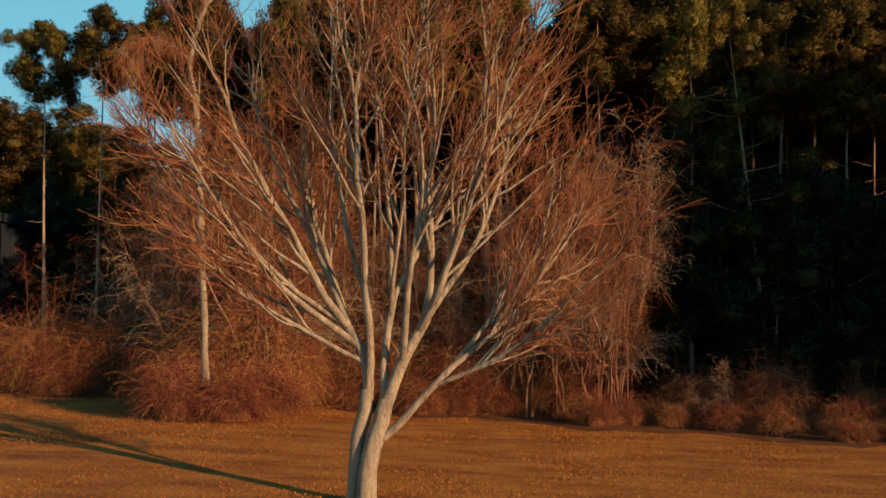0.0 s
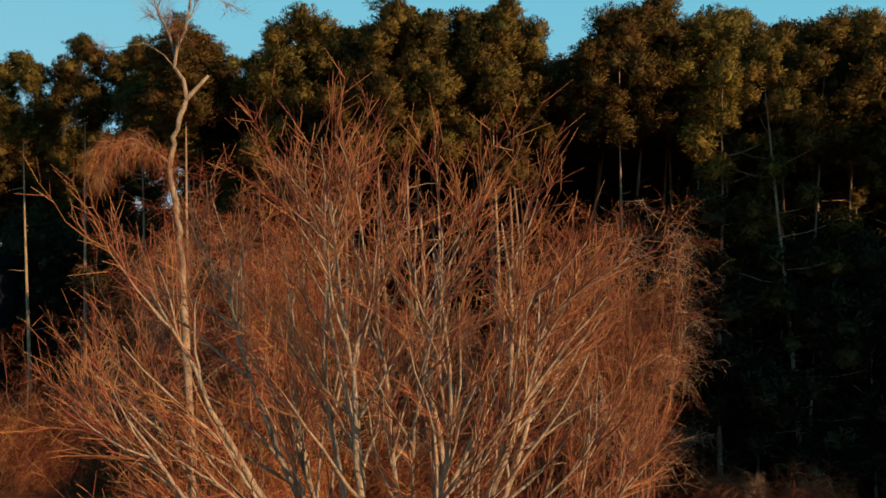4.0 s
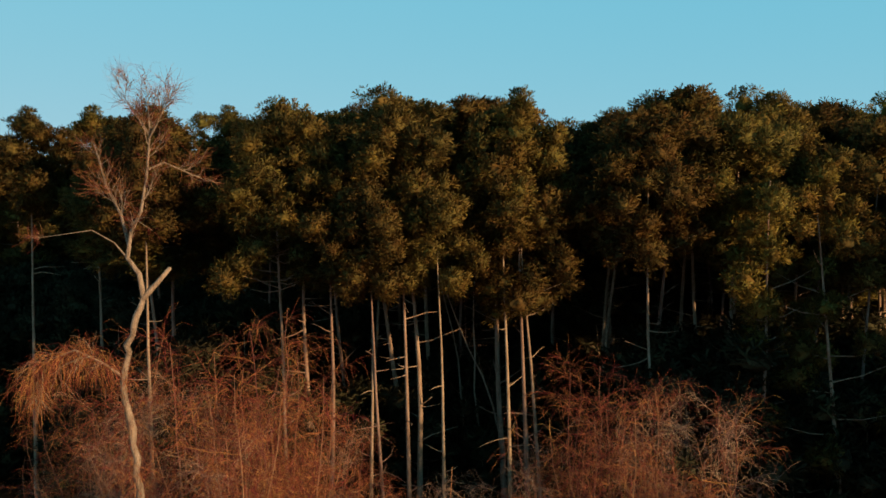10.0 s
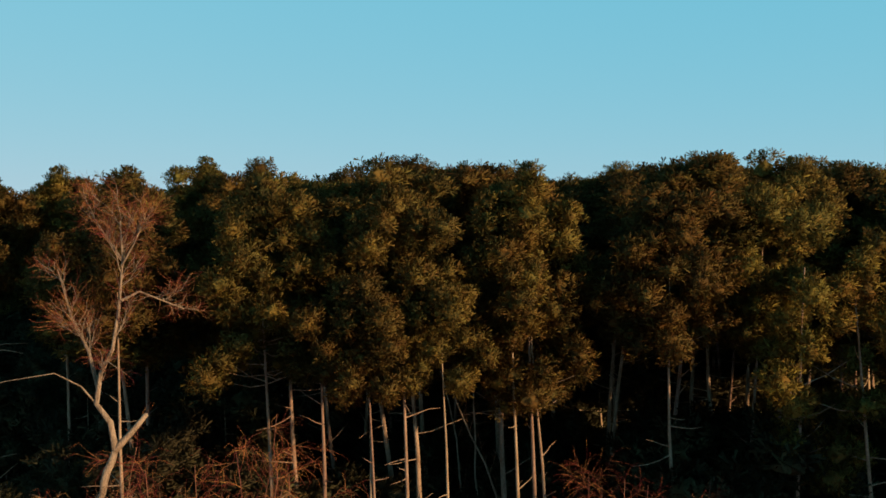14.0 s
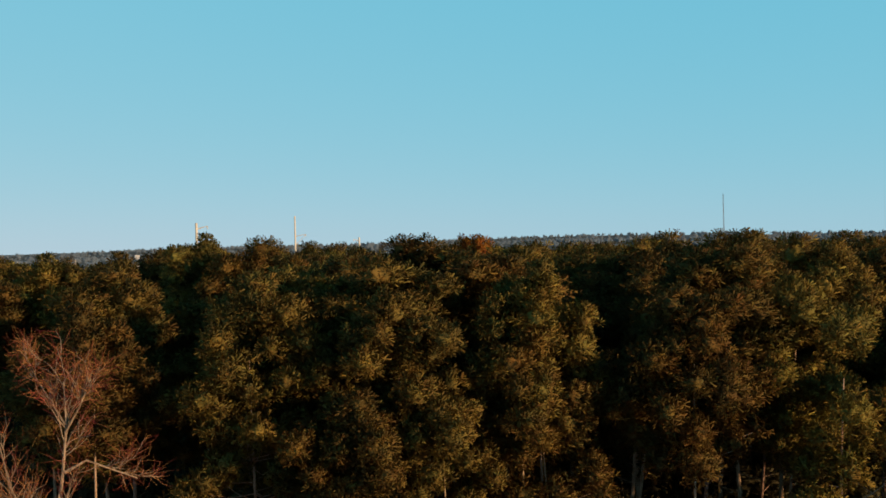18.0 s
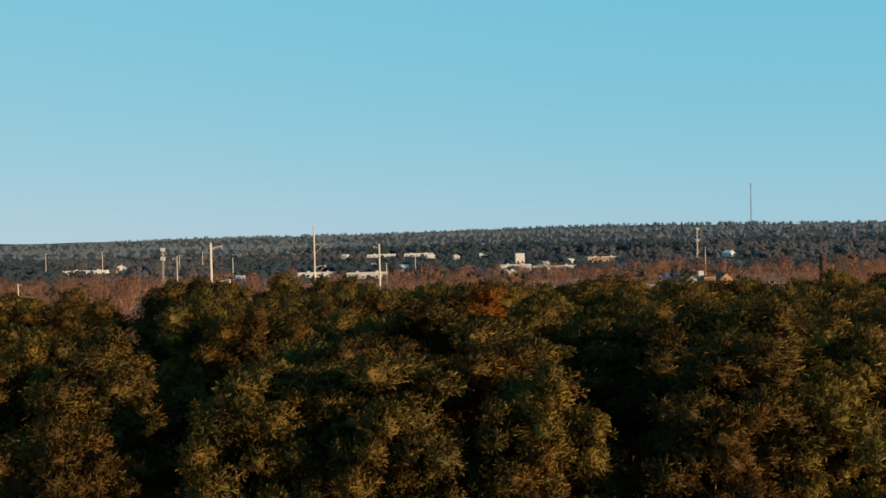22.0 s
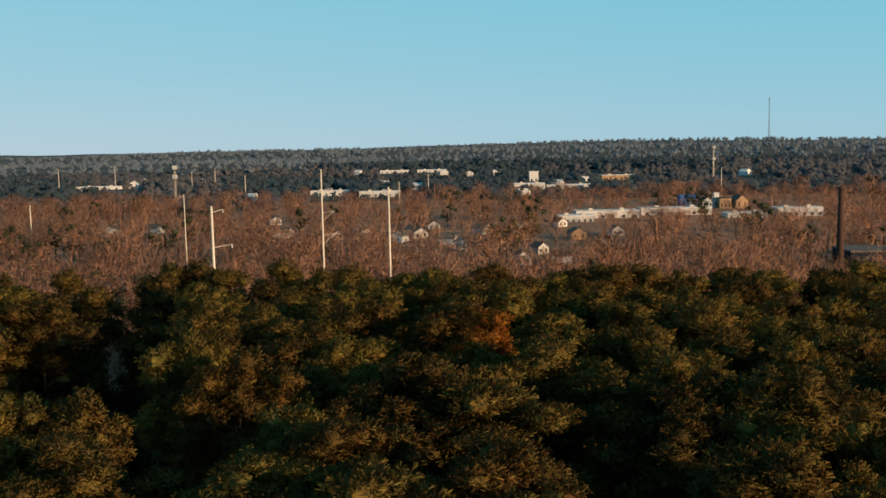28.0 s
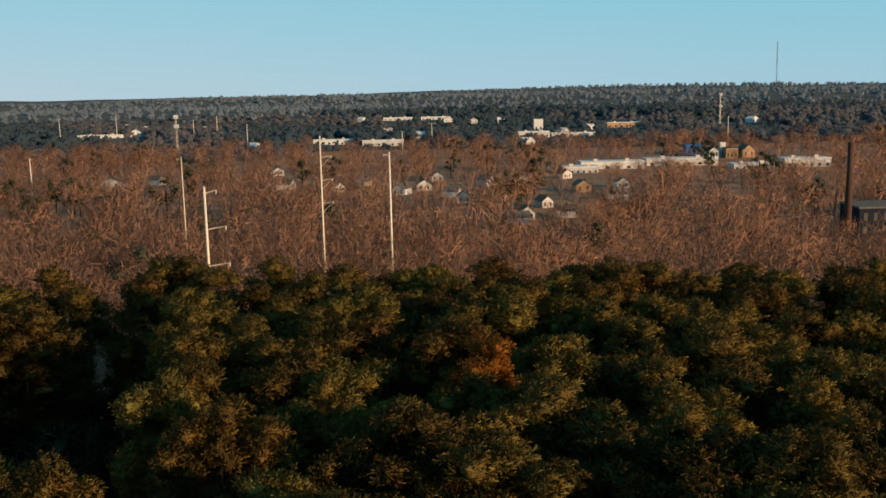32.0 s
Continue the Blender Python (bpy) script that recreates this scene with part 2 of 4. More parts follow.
def lump(g, rng, centre, radius, count, size, squash=0.8, heart=0.45, rays=9):
    """A foliage clump: a knobbly dark heart, set all over with needle tufts like small brushes."""
    way, way2 = rng.normal(size=(3, 1)) * 4.5, rng.normal(size=(3, 1)) * 3.5
    turn = rng.uniform(0, 6, 2)

    def knob(d):
        return 1 + 0.2 * np.sin(d @ way + turn[0]) * np.sin(d @ way2 + turn[1])

    r = radius * (heart * knob(BALL_V) + rng.normal(0, 0.07, (len(BALL_V), 1)))
    g.add(np.asarray(centre) + BALL_V * r * [1, 1, squash], BALL_T)
    g.rounded.append(unit(BALL_V + rng.normal(size=BALL_V.shape) * 0.5))
    d = unit(rng.normal(size=(count, 3)) + [0, 0, 0.3])
    c = np.asarray(centre) + d * radius * knob(d) * rng.uniform(0.5, 1.02, (count, 1)) * [1, 1, squash]
    ray = unit(d[:, None] * 0.55 + rng.normal(size=(count, rays, 3)) * 0.75 + [0, 0, 0.3])
    long = size * rng.uniform(0.6, 1.25, (count, 1, 1)) * rng.uniform(0.8, 1.1, (count, rays, 1))
    side = unit(np.cross(ray, rng.normal(size=ray.shape))) * long * 0.09
    tip = c[:, None] + ray * long
    v = np.concatenate([c[:, None], tip - side, tip + side], 1)
    m = np.concatenate([d[:, None], unit(ray + 0.55 * d[:, None]), unit(ray + 0.55 * d[:, None])], 1)
    g.rounded.append(m.reshape(-1, 3))
    f = np.stack([np.zeros(rays, int), 1 + np.arange(rays), 1 + rays + np.arange(rays)], 1)
    g.add(v.reshape(-1, 3), (f[None] + (1 + 2 * rays) * np.arange(count)[:, None, None]).reshape(-1, 3))


def ribbons(g, rng, a, b, w):
    """Many thin far twigs, two triangles each."""
    a, b = np.asarray(a, float), np.asarray(b, float)
    o = unit(np.cross(b - a, rng.normal(size=a.shape))) * w
    v = np.stack([a - o, a + o, b + o * 0.6, b - o * 0.6], 1)
    f = np.array([(0, 1, 2), (0, 2, 3)])
    g.add(v.reshape(-1, 3), (f[None] + 4 * np.arange(len(a))[:, None, None]).reshape(-1, 3))


def curls(g, rng, q, d, length, r, droop):
    """Many thin curved twigs of three pieces each from points q along d."""
    n = len(q)
    p = [q]
    for k in range(3):
        d = unit(d + rng.normal(size=(n, 3)) * 0.35 + [0, 0, -droop * (k + 0.4)])
        p.append(p[-1] + d * length / 3)
    for k in range(3):
        sticks(g, p[k], p[k + 1], np.full(n, r * (1 - 0.22 * k)), np.full(n, r * (0.78 - 0.22 * k)))


def bend(rng, start, way, length, steps, wobble, lift):
    """A growing line: points from start along way, wandering and lifting."""
    p, d = [np.asarray(start, float)], unit(np.asarray(way, float))
    for _ in range(steps):
        d = unit(d + rng.normal(size=3) * wobble + [0, 0, lift])
        p.append(p[-1] + d * length / steps)
    return np.array(p)


def along(p, f):
    """The place and direction at the share f of a line."""
    s = f * (len(p) - 1)
    i = min(int(s), len(p) - 2)
    return p[i] + (p[i + 1] - p[i]) * (s - i), unit(p[i + 1] - p[i])


def smooth(a, b, x):
    t = np.clip((x - a) / (b - a), 0, 1)
    return t * t * (3 - 2 * t)


# ---- the ground, one sheet to the horizon ----
def height(x, y):
    x, y = np.asarray(x, float), np.asarray(y, float)
    near = -0.055 * 18 * np.tanh(x / 18) * (1 - smooth(60, 140, y)) * (1 - smooth(60, 200, abs(x)))
    town = -16.0 * smooth(108, 290, y) + 8.0 * smooth(600, 1300, y)
    ridge = smooth(1100, 2700, y + 0.25 * x) * (35 + 4 * np.sin(x / 420 + 1) + 3 * np.sin(x / 173 + y / 500))
    roll = 1.2 * np.sin(x / 60) * np.sin(y / 75) * smooth(150, 300, y)
    folds = 3.6 * np.sin(y / 105 + x / 260 + 0.8 * np.sin(x / 330)) * smooth(650, 950, y)
    return near + town + ridge + roll + folds


def spread(lo, hi, first, grow):
    s, step = [0.0], first
    while s[-1] < hi:
        s.append(s[-1] + step)
        step *= grow
    n, step = [0.0], first
    while n[-1] > lo:
        n.append(n[-1] - step)
        step *= grow
    return np.array(sorted(set(s + n)))


gx, gy = spread(-4500, 4500, 1.5, 1.06), spread(-300, 4600, 1.5, 1.045)
X, Y = np.meshgrid(gx, gy)
rng = np.random.default_rng(3)
Z = height(X, Y) + rng.normal(size=X.shape) * 0.015
g = Geo()
i = np.arange(len(gy) - 1)[:, None] * len(gx) + np.arange(len(gx) - 1)[None]
g.add(np.stack([X, Y, Z], -1), np.concatenate([np.stack([i, i + 1, i + len(gx) + 1], -1).reshape(-1, 3), np.stack([i, i + len(gx) + 1, i + len(gx)], -1).reshape(-1, 3)]))
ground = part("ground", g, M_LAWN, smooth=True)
ground.data.materials.append(M_EARTH)
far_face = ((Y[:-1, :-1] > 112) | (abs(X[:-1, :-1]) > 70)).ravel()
# past y = 780 the ground takes the haze-greyed colour
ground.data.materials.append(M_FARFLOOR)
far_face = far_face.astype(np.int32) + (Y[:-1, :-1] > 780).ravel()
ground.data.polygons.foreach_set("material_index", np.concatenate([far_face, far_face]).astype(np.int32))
tagged(ground, "dormant tan lawn running up to the wood", "ground", kind="structure")


def edge(x):
    """How far out the lawn's far edge lies."""
    return 35.6 - 0.30 * x - 0.004 * x * x - 5.2 * math.exp(-((x + 7.8) / 1.7) ** 2) + 0.7 * math.sin(x * 0.9) + 0.4 * math.sin(x * 2.3)


# leaf litter under the trees, a sheet of its own a hand above the lawn's level
g = Geo()
lx = np.linspace(-60, 60, 121)
rows = np.linspace(0, 1, 40)
P = np.array([[(x, edge(x) + f * (118 - edge(x)), height(x, edge(x) + f * (118 - edge(x))) + 0.012 + 0.10 * min(1, f * 12) + 0.05 * min(1, f * 12) * math.sin(x * 3 + f * 90)) for x in lx] for f in rows])
i = np.arange(39)[:, None] * 121 + np.arange(120)[None]
g.add(P, np.concatenate([np.stack([i, i + 1, i + 122], -1).reshape(-1, 3), np.stack([i, i + 122, i + 121], -1).reshape(-1, 3)]))
tagged(part("woodland_floor", g, M_LITTER, smooth=True), "reddish brown leaf litter under the trees", "ground", kind="structure")

# grass blades on the lawn in view
g, rng = Geo(), np.random.default_rng(5)
n = 110000
x = rng.uniform(-19, 16, n)
y = np.array([edge(a) for a in x]) - rng.uniform(0, 1, n) ** 1.0 * 22
keep = (y > 13) & (abs(x) < 0.5 * y + 2)
x, y = x[keep], y[keep]
n = len(x)
base = np.stack([x, y, height(x, y) - 0.01], 1)
tip = base + np.stack([rng.normal(0, 0.05, n), rng.normal(0, 0.05, n), rng.uniform(0.02, 0.055, n)], 1)
side = np.stack([rng.normal(0, 1, n), rng.normal(0, 1, n), np.zeros(n)], 1)
side = unit(side) * 0.013
g.add(np.stack([base - side, base + side, tip], 1).reshape(-1, 3), np.arange(3 * n).reshape(-1, 3))
tagged(part("grass", g, M_BLADE), "short dry tan grass of the lawn", "grass", kind="stuff")
# ---- the maple on the lawn ----
def maple(at):
    rng = np.random.default_rng(11)
    root = new("maple_tree")
    root.location = at
    g = Geo()
    # a trunk of two grown-together stems with a flared foot
    tube(g, [(0.07, -0.06, -0.1), (0.08, -0.06, 0.15), (0.10, -0.06, 0.6), (0.20, -0.05, 1.05), (0.36, -0.02, 1.5), (0.46, 0, 1.9)], [0.23, 0.19, 0.18, 0.175, 0.165, 0.14], 12)
    tube(g, [(-0.16, 0.12, -0.1), (-0.15, 0.115, 0.15), (-0.14, 0.11, 0.6), (-0.09, 0.12, 1.2), (0.06, 0.12, 1.7), (0.10, 0.12, 2.1)], [0.22, 0.16, 0.14, 0.145, 0.145, 0.12], 12)
    part("trunk", g, M_MAPLE, root, "pale grey-brown furrowed trunk", smooth=True)
    # the forks: low outer bough, outer stem, left stem, and two between
    forks = [np.array(p) for p in ([(0.40, -0.05, 1.20), (0.75, -0.08, 1.50), (1.15, -0.12, 1.95), (1.75, -0.2, 2.55)],
                                   [(0.44, 0, 1.75), (0.62, 0.02, 2.25), (0.82, 0.05, 2.7), (1.25, 0.1, 3.45)],
                                   [(0.10, 0.12, 1.9), (0.12, 0.14, 2.25), (0.02, 0.16, 2.8), (-0.28, 0.18, 3.3)],
                                   [(0.10, 0.10, 1.95), (0.16, 0.05, 2.6), (0.15, 0.0, 3.3), (0.08, -0.05, 4.1)],
                                   [(0.44, 0.02, 1.8), (0.40, 0.2, 2.5), (0.48, 0.3, 3.2), (0.62, 0.34, 3.9)])]
    for p, r in zip(forks, (0.085, 0.135, 0.12, 0.095, 0.09)):
        g = Geo()
        tube(g, p, r * np.linspace(1, 0.72, len(p)), 9)
        part("fork", g, M_MAPLE, root, smooth=True)
    # main limbs: the fork and the share at which they leave it, then their way, length and girth
    limbs = [(0, 1.0, (1.0, 0.1, 0.55), 4.4, 0.060), (0, 0.8, (1.0, -0.4, 0.42), 4.0, 0.050), (0, 0.98, (0.8, 0.4, 0.85), 5.6, 0.055),
             (1, 1.0, (0.45, -0.1, 1.0), 6.6, 0.085), (1, 0.85, (0.75, -0.45, 0.95), 6.4, 0.070), (1, 1.0, (0.75, 0.3, 0.9), 6.2, 0.075),
             (1, 0.6, (0.10, -0.5, 1.0), 7.0, 0.075), (1, 0.95, (0.12, 0.3, 1.0), 7.0, 0.080),
             (2, 0.75, (-1.0, -0.35, 0.72), 5.5, 0.075), (2, 1.0, (-0.75, -0.1, 1.0), 6.4, 0.085), (2, 1.0, (-1.0, 0.15, 0.62), 5.2, 0.065),
             (2, 0.55, (-1.0, -0.1, 0.40), 4.4, 0.055), (2, 0.95, (-0.45, 0.75, 0.95), 6.4, 0.070), (2, 0.98, (-0.42, 0.1, 1.0), 6.8, 0.080),
             (3, 1.0, (-0.14, -0.3, 1.0), 6.2, 0.070), (3, 0.9, (-0.28, 0.45, 1.0), 6.4, 0.060), (3, 1.0, (0.08, 0.05, 1.0), 6.4, 0.060),
             (4, 1.0, (0.22, 0.5, 1.0), 6.2, 0.065), (4, 0.9, (-0.05, 0.1, 1.0), 6.6, 0.060), (4, 0.8, (0.15, -0.6, 1.0), 6.4, 0.050)]
    for k, f, way, length, r in limbs:
        g, tw = Geo(), Geo()
        start, _ = along(forks[k], f)
        p = bend(rng, start, way, length, 9, 0.08, 0.07)
        tube(g, p, r * np.linspace(1.0, 0.16, 10) ** 0.9, 7)
        for _ in range(11):
            f1 = rng.uniform(0.16, 0.97)
            q, d = along(p, f1)
            turn = unit(np.cross(d, rng.normal(size=3)))
            out = unit(np.array([q[0], q[1], 0.0]) + 1e-3)
            p1 = bend(rng, q, d + turn * rng.uniform(0.35, 0.75) + out * 0.25, length * rng.uniform(0.25, 0.5) * (1.15 - 0.5 * f1), 6, 0.11, 0.07)
            r1 = r * (1 - 0.75 * f1) * 0.55 + 0.008
            tube(g, p1, r1 * np.linspace(1, 0.25, 7), 5)
            for _ in range(7):
                f2 = rng.uniform(0.12, 1.0)
                q2, d2 = along(p1, f2)
                t2 = unit(np.cross(d2, rng.normal(size=3)))
                p2 = bend(rng, q2, d2 + t2 * rng.uniform(0.3, 0.7), rng.uniform(0.7, 1.5), 4, 0.14, 0.08)
                tube(tw, p2, (0.011 * (1 - 0.5 * f2) + 0.004) * np.linspace(1, 0.4, 5), 3, cap=False)
                m = 6
                fs = rng.uniform(0.1, 1.0, m)
                q3, d3 = zip(*(along(p2, f) for f in fs))
                q3, d3 = np.array(q3), np.array(d3)
                e3 = q3 + unit(d3 + rng.normal(size=(m, 3)) * 0.45 + [0, 0, 0.15]) * rng.uniform(0.2, 0.55, (m, 1))
                sticks(tw, q3, e3, np.full(m, 0.0044), np.full(m, 0.003))
        limb = part("limb", g, M_MAPLE, root, smooth=True)
        part("twig_spray", tw, M_TWIG, limb, "fine reddish brown twigs")
    tagged(root, "bare spreading maple with pale bark on the lawn", "tree")
    return root


maple((-1.55, 18.4, float(height(-1.55, 18.4))))


# ---- pines ----
def pine(name, seed, tall, low, wide, clumps, per, tuft, size, lean=0.022, each=2, leaf=None):
    """A pine: bare trunk with stubs, and a crown of tufted clumps from the height low up."""
    rng = np.random.default_rng(seed)
    root = new(name)
    g = Geo()
    t = bend(rng, (0, 0, -0.2), (0, 0, 1), tall * 0.88, 9, lean, 0.05)
    tube(g, t, np.linspace(0.135, 0.02, 10) * (tall / 21), 7)
    crown = Geo()
    for q in range(9):
        p, _ = along(t, rng.uniform(0.25, max(0.3, low / tall)))
        a = rng.uniform(0, 6.28)
        b = bend(rng, p, (math.cos(a), math.sin(a), rng.uniform(-0.1, 0.5)), rng.uniform(0.4, 1.5), 3, 0.15, 0.03)
        tube(g, b, np.linspace(0.03, 0.008, 4), 4)
    # boughs in loose tiers, each ending in a plate of small clumps
    for q in range(clumps):
        h = (q + rng.uniform(0, 1)) / clumps
        z = low + (tall - low) * h * 0.885
        reach = wide * (0.32 + 0.80 * math.sin(math.pi * min(0.95, 0.2 + 0.74 * h)))
        a, rr = q * 2.4 + rng.normal(0, 0.5), rng.uniform(0.3, 1.0) ** 0.7 if h < 0.88 else rng.uniform(0.1, 0.45)
        top, _ = along(t, min(0.999, z / tall / 0.88))
        top = top + [0, 0, max(0.0, z - tall * 0.87)]
        out = np.array([math.cos(a), math.sin(a), 0])
        c = top + out * rr * reach + [0, 0, rng.normal(0, 0.15)]
        s, _ = along(t, min(0.99, max(0.2, (z - 0.25 * rr * reach) / tall / 0.88)))
        if z < 0.78 * tall:
            tube(g, [s, (s + c) / 2 + [0, 0, -0.1], c], [0.026, 0.018, 0.01], 4, cap=False)
        for k in range(each):
            o = np.array([rng.normal(0, 0.5), rng.normal(0, 0.5), rng.normal(0, 0.2)]) * size
            radius = size * rng.uniform(0.55, 1.0)
            lump(crown, rng, c + o - out * 0.3 * k * size, radius, int(per * (radius / size) ** 1.4), tuft, rng.uniform(0.75, 1.0))
    part("trunk", g, M_PINEBARK, root, smooth=True)
    part("crown", crown, leaf or M_NEEDLE, root)
    return root


KINDS = []
for k in range(4):
    KINDS.append(("front", pine("pine_tree", 150 + k, 21.0, 16.7, 1.75, 40, 150, 0.22, 0.74, 0.012, 1)))
for k in range(6):
    KINDS.append(("near", pine("pine_tree", 100 + k, 21.0, 14.0 + 0.7 * (k % 3), 1.9 + 0.2 * (k % 2), 60, 135, 0.22, 0.78, 0.022, 1)))
for k in range(5):
    KINDS.append(("far", pine("pine_tree", 200 + k, 21.0, 11.8, 2.0, 52, 105, 0.25, 0.84, 0.022, 1)))
for k in range(3):
    KINDS.append(("low", pine("evergreen_tree", 250 + k, 10.0, 1.2, 1.7, 24, 90, 0.32, 1.0, 0.022, 1, M_SHADELEAF)))
used = set()


def plant(kind, x, y, scale, turn, wide=1.0):
    pool = [k for k in KINDS if k[0] == kind]
    k = pool[int(rng_p.integers(len(pool)))][1]
    m = Matrix.LocRotScale((x, y, float(height(x, y))), Euler((rng_p.normal(0, 0.015), rng_p.normal(0, 0.015), turn)), (scale * wide, scale * wide, scale))
    if k.name in used:
        ob = copy_thing(k, m)
        ob.matrix_basis = m
    else:
        used.add(k.name)
        ob, k.matrix_basis = k, m
    if kind == "low":
        return tagged(ob, "dark young evergreen, leafy to the ground, under the pines", "tree", "young evergreens")
    return tagged(ob, "tall pine with a bare trunk and olive tufted crown", "tree", "pines of the wood")


rng_p = np.random.default_rng(21)
# the front row: x, y, height in metres
front = [(-11.2, 44.0, 19.9), (-6.3, 44.2, 20.9), (-4.9, 46.0, 20.6), (-3.2, 42.0, 17.4), (-2.3, 42.2, 17.5), (-1.6, 43.8, 20.3), (-0.4, 42.4, 17.6),
         (2.1, 43.4, 19.5), (2.8, 44.2, 21.0), (3.6, 44.4, 18.6), (7.9, 44.4, 20.5), (10.8, 46.1, 20.8), (13.0, 48.5, 21.6), (15.6, 45.2, 20.2), (18.5, 44.0, 19.6), (21.5, 46, 20.4)]
front += [(-18.7, 52, 21.4), (-16.0, 53.5, 21.6), (-21.2, 51.2, 20.6), (-13.4, 54.5, 21.6), (-9.4, 58.5, 22.2), (-11.6, 62.0, 22.4)]
taken = []
for x, y, h in front:
    plant("front" if -4.5 < x < 3.2 or x < -10 else "near", x, y, (h - 0.3 - float(height(x, y))) / 21.0, rng_p.uniform(0, 6.28))
    taken.append((x, y))
# the depth of the wood behind it, with gaps where the floor lies dark
GAPS = [(-21.5, 79, 4.6, 8), (-26, 96, 3.5, 8), (-1.5, 68, 3.3, 6), (2.0, 50.6, 2.3, 2.8), (-14.5, 65, 3, 4)]
taken.append((0.95, 67.5))
tries = 0
while len(taken) < 390 and tries < 9000:
    tries += 1
    y = rng_p.uniform(46, 97)
    x = rng_p.uniform(-0.56 * y - 2, 0.56 * y + 4)
    if (x < -12.5 and y < 76) or (-11.2 < x < -6.6 and y < 66) or any(abs(x - a) < w and abs(y - b) < d for a, b, w, d in GAPS) or y > 93 + 3 * math.sin(x * 0.17):
        continue
    if min((x - a) ** 2 + (y - b) ** 2 for a, b in taken) < 3.0 ** 2:
        continue
    hump = smooth(-23, -19, x) * (1 - smooth(-9, -5, x))
    h = np.clip(rng_p.normal(20.9, 0.35), 20.1, 21.6) + 0.8 * smooth(52, 62, y) - 0.4 * smooth(66, 84, y) + (0.5 if x < -12 and y < 80 else 0) + 1.0 * hump * smooth(78, 86, y)
    plant("near" if y < 59 else "far", x, y, (h - float(height(x, y))) / 21.0, rng_p.uniform(0, 6.28), rng_p.uniform(1.05, 1.4))
    taken.append((x, y))
# one crown that has turned rust-brown
ob = pine("rusty_tree", 290, 22.1, 15.0, 2.4, 40, 130, 0.24, 0.84, 0.022, 1, M_RUST)
ob.location = (0.95, 67.5, float(height(0.95, 67.5)))
# pines with low boughs at the +x end of the front row
for k, (x, y, lo) in enumerate(((10.9, 42.3, 11.5), (14.2, 42.4, 6.8))):
    ob2 = pine("pine_tree", 270 + k, 20.4, lo, 2.3, 22, 150, 0.22, 0.8, 0.022, 1)
    ob2.location = (x, y, float(height(x, y)))
    tagged(ob2, "tall pine with sparse low boughs and olive tufts", "tree", "pines of the wood")
tagged(ob, "tree with a rust-brown crown among green pines", "tree")
# added evergreen undergrowth that blocks light and view below the crowns
low = []
tries = 0
while len(low) < 120 and tries < 6000:
    tries += 1
    x, y = rng_p.uniform(-27, 31), rng_p.uniform(46.5, 58)
    if x > 8:
        y -= 4.5
    if -7 < x < 8:
        y = max(y, 49.5)
    if (x < -15 and y < 60) or (-10.4 < x < -7.2 and y < 52) or min([(x - a) ** 2 + (y - b) ** 2 for a, b in low] or [99]) < 1.9 ** 2:
        continue
    low.append((x, y))
    plant("low", x, y, rng_p.uniform(0.8, 1.1) if -7 < x < 8 else rng_p.uniform(0.9, 1.35), rng_p.uniform(0, 6.28), rng_p.uniform(1.0, 1.25))
for q in range(150):
    x, y = rng_p.uniform(-40, 42), rng_p.uniform(60, 92)
    if x < -10 and y < 92:
        continue
    plant("low", x, y, rng_p.uniform(1.25, 1.65), rng_p.uniform(0, 6.28), 1.2)
for q in range(16):
    x, y = -25.5 + 0.8 * q + rng_p.normal(0, 0.3), 58.5 + rng_p.uniform(0, 3)
    plant("low", x, y, rng_p.uniform(0.9, 1.3), rng_p.uniform(0, 6.28))
for q in range(70):
    plant("low", rng_p.uniform(-34, -6), rng_p.uniform(74, 91), rng_p.uniform(1.1, 1.5), rng_p.uniform(0, 6.28), 1.2)
# unseen evergreens added out of view, to cast shade on the wood's corner
for q in range(22):
    x, y = (27.0 if q < 12 else 24.0) + 1.15 * (q % 12) + rng_p.normal(0, 0.3), 28.5 + 4.0 * (q // 12) + rng_p.uniform(-1.0, 1.0)
    plant("low", x, y, rng_p.uniform(1.9, 2.15), rng_p.uniform(0, 6.28), 0.9)


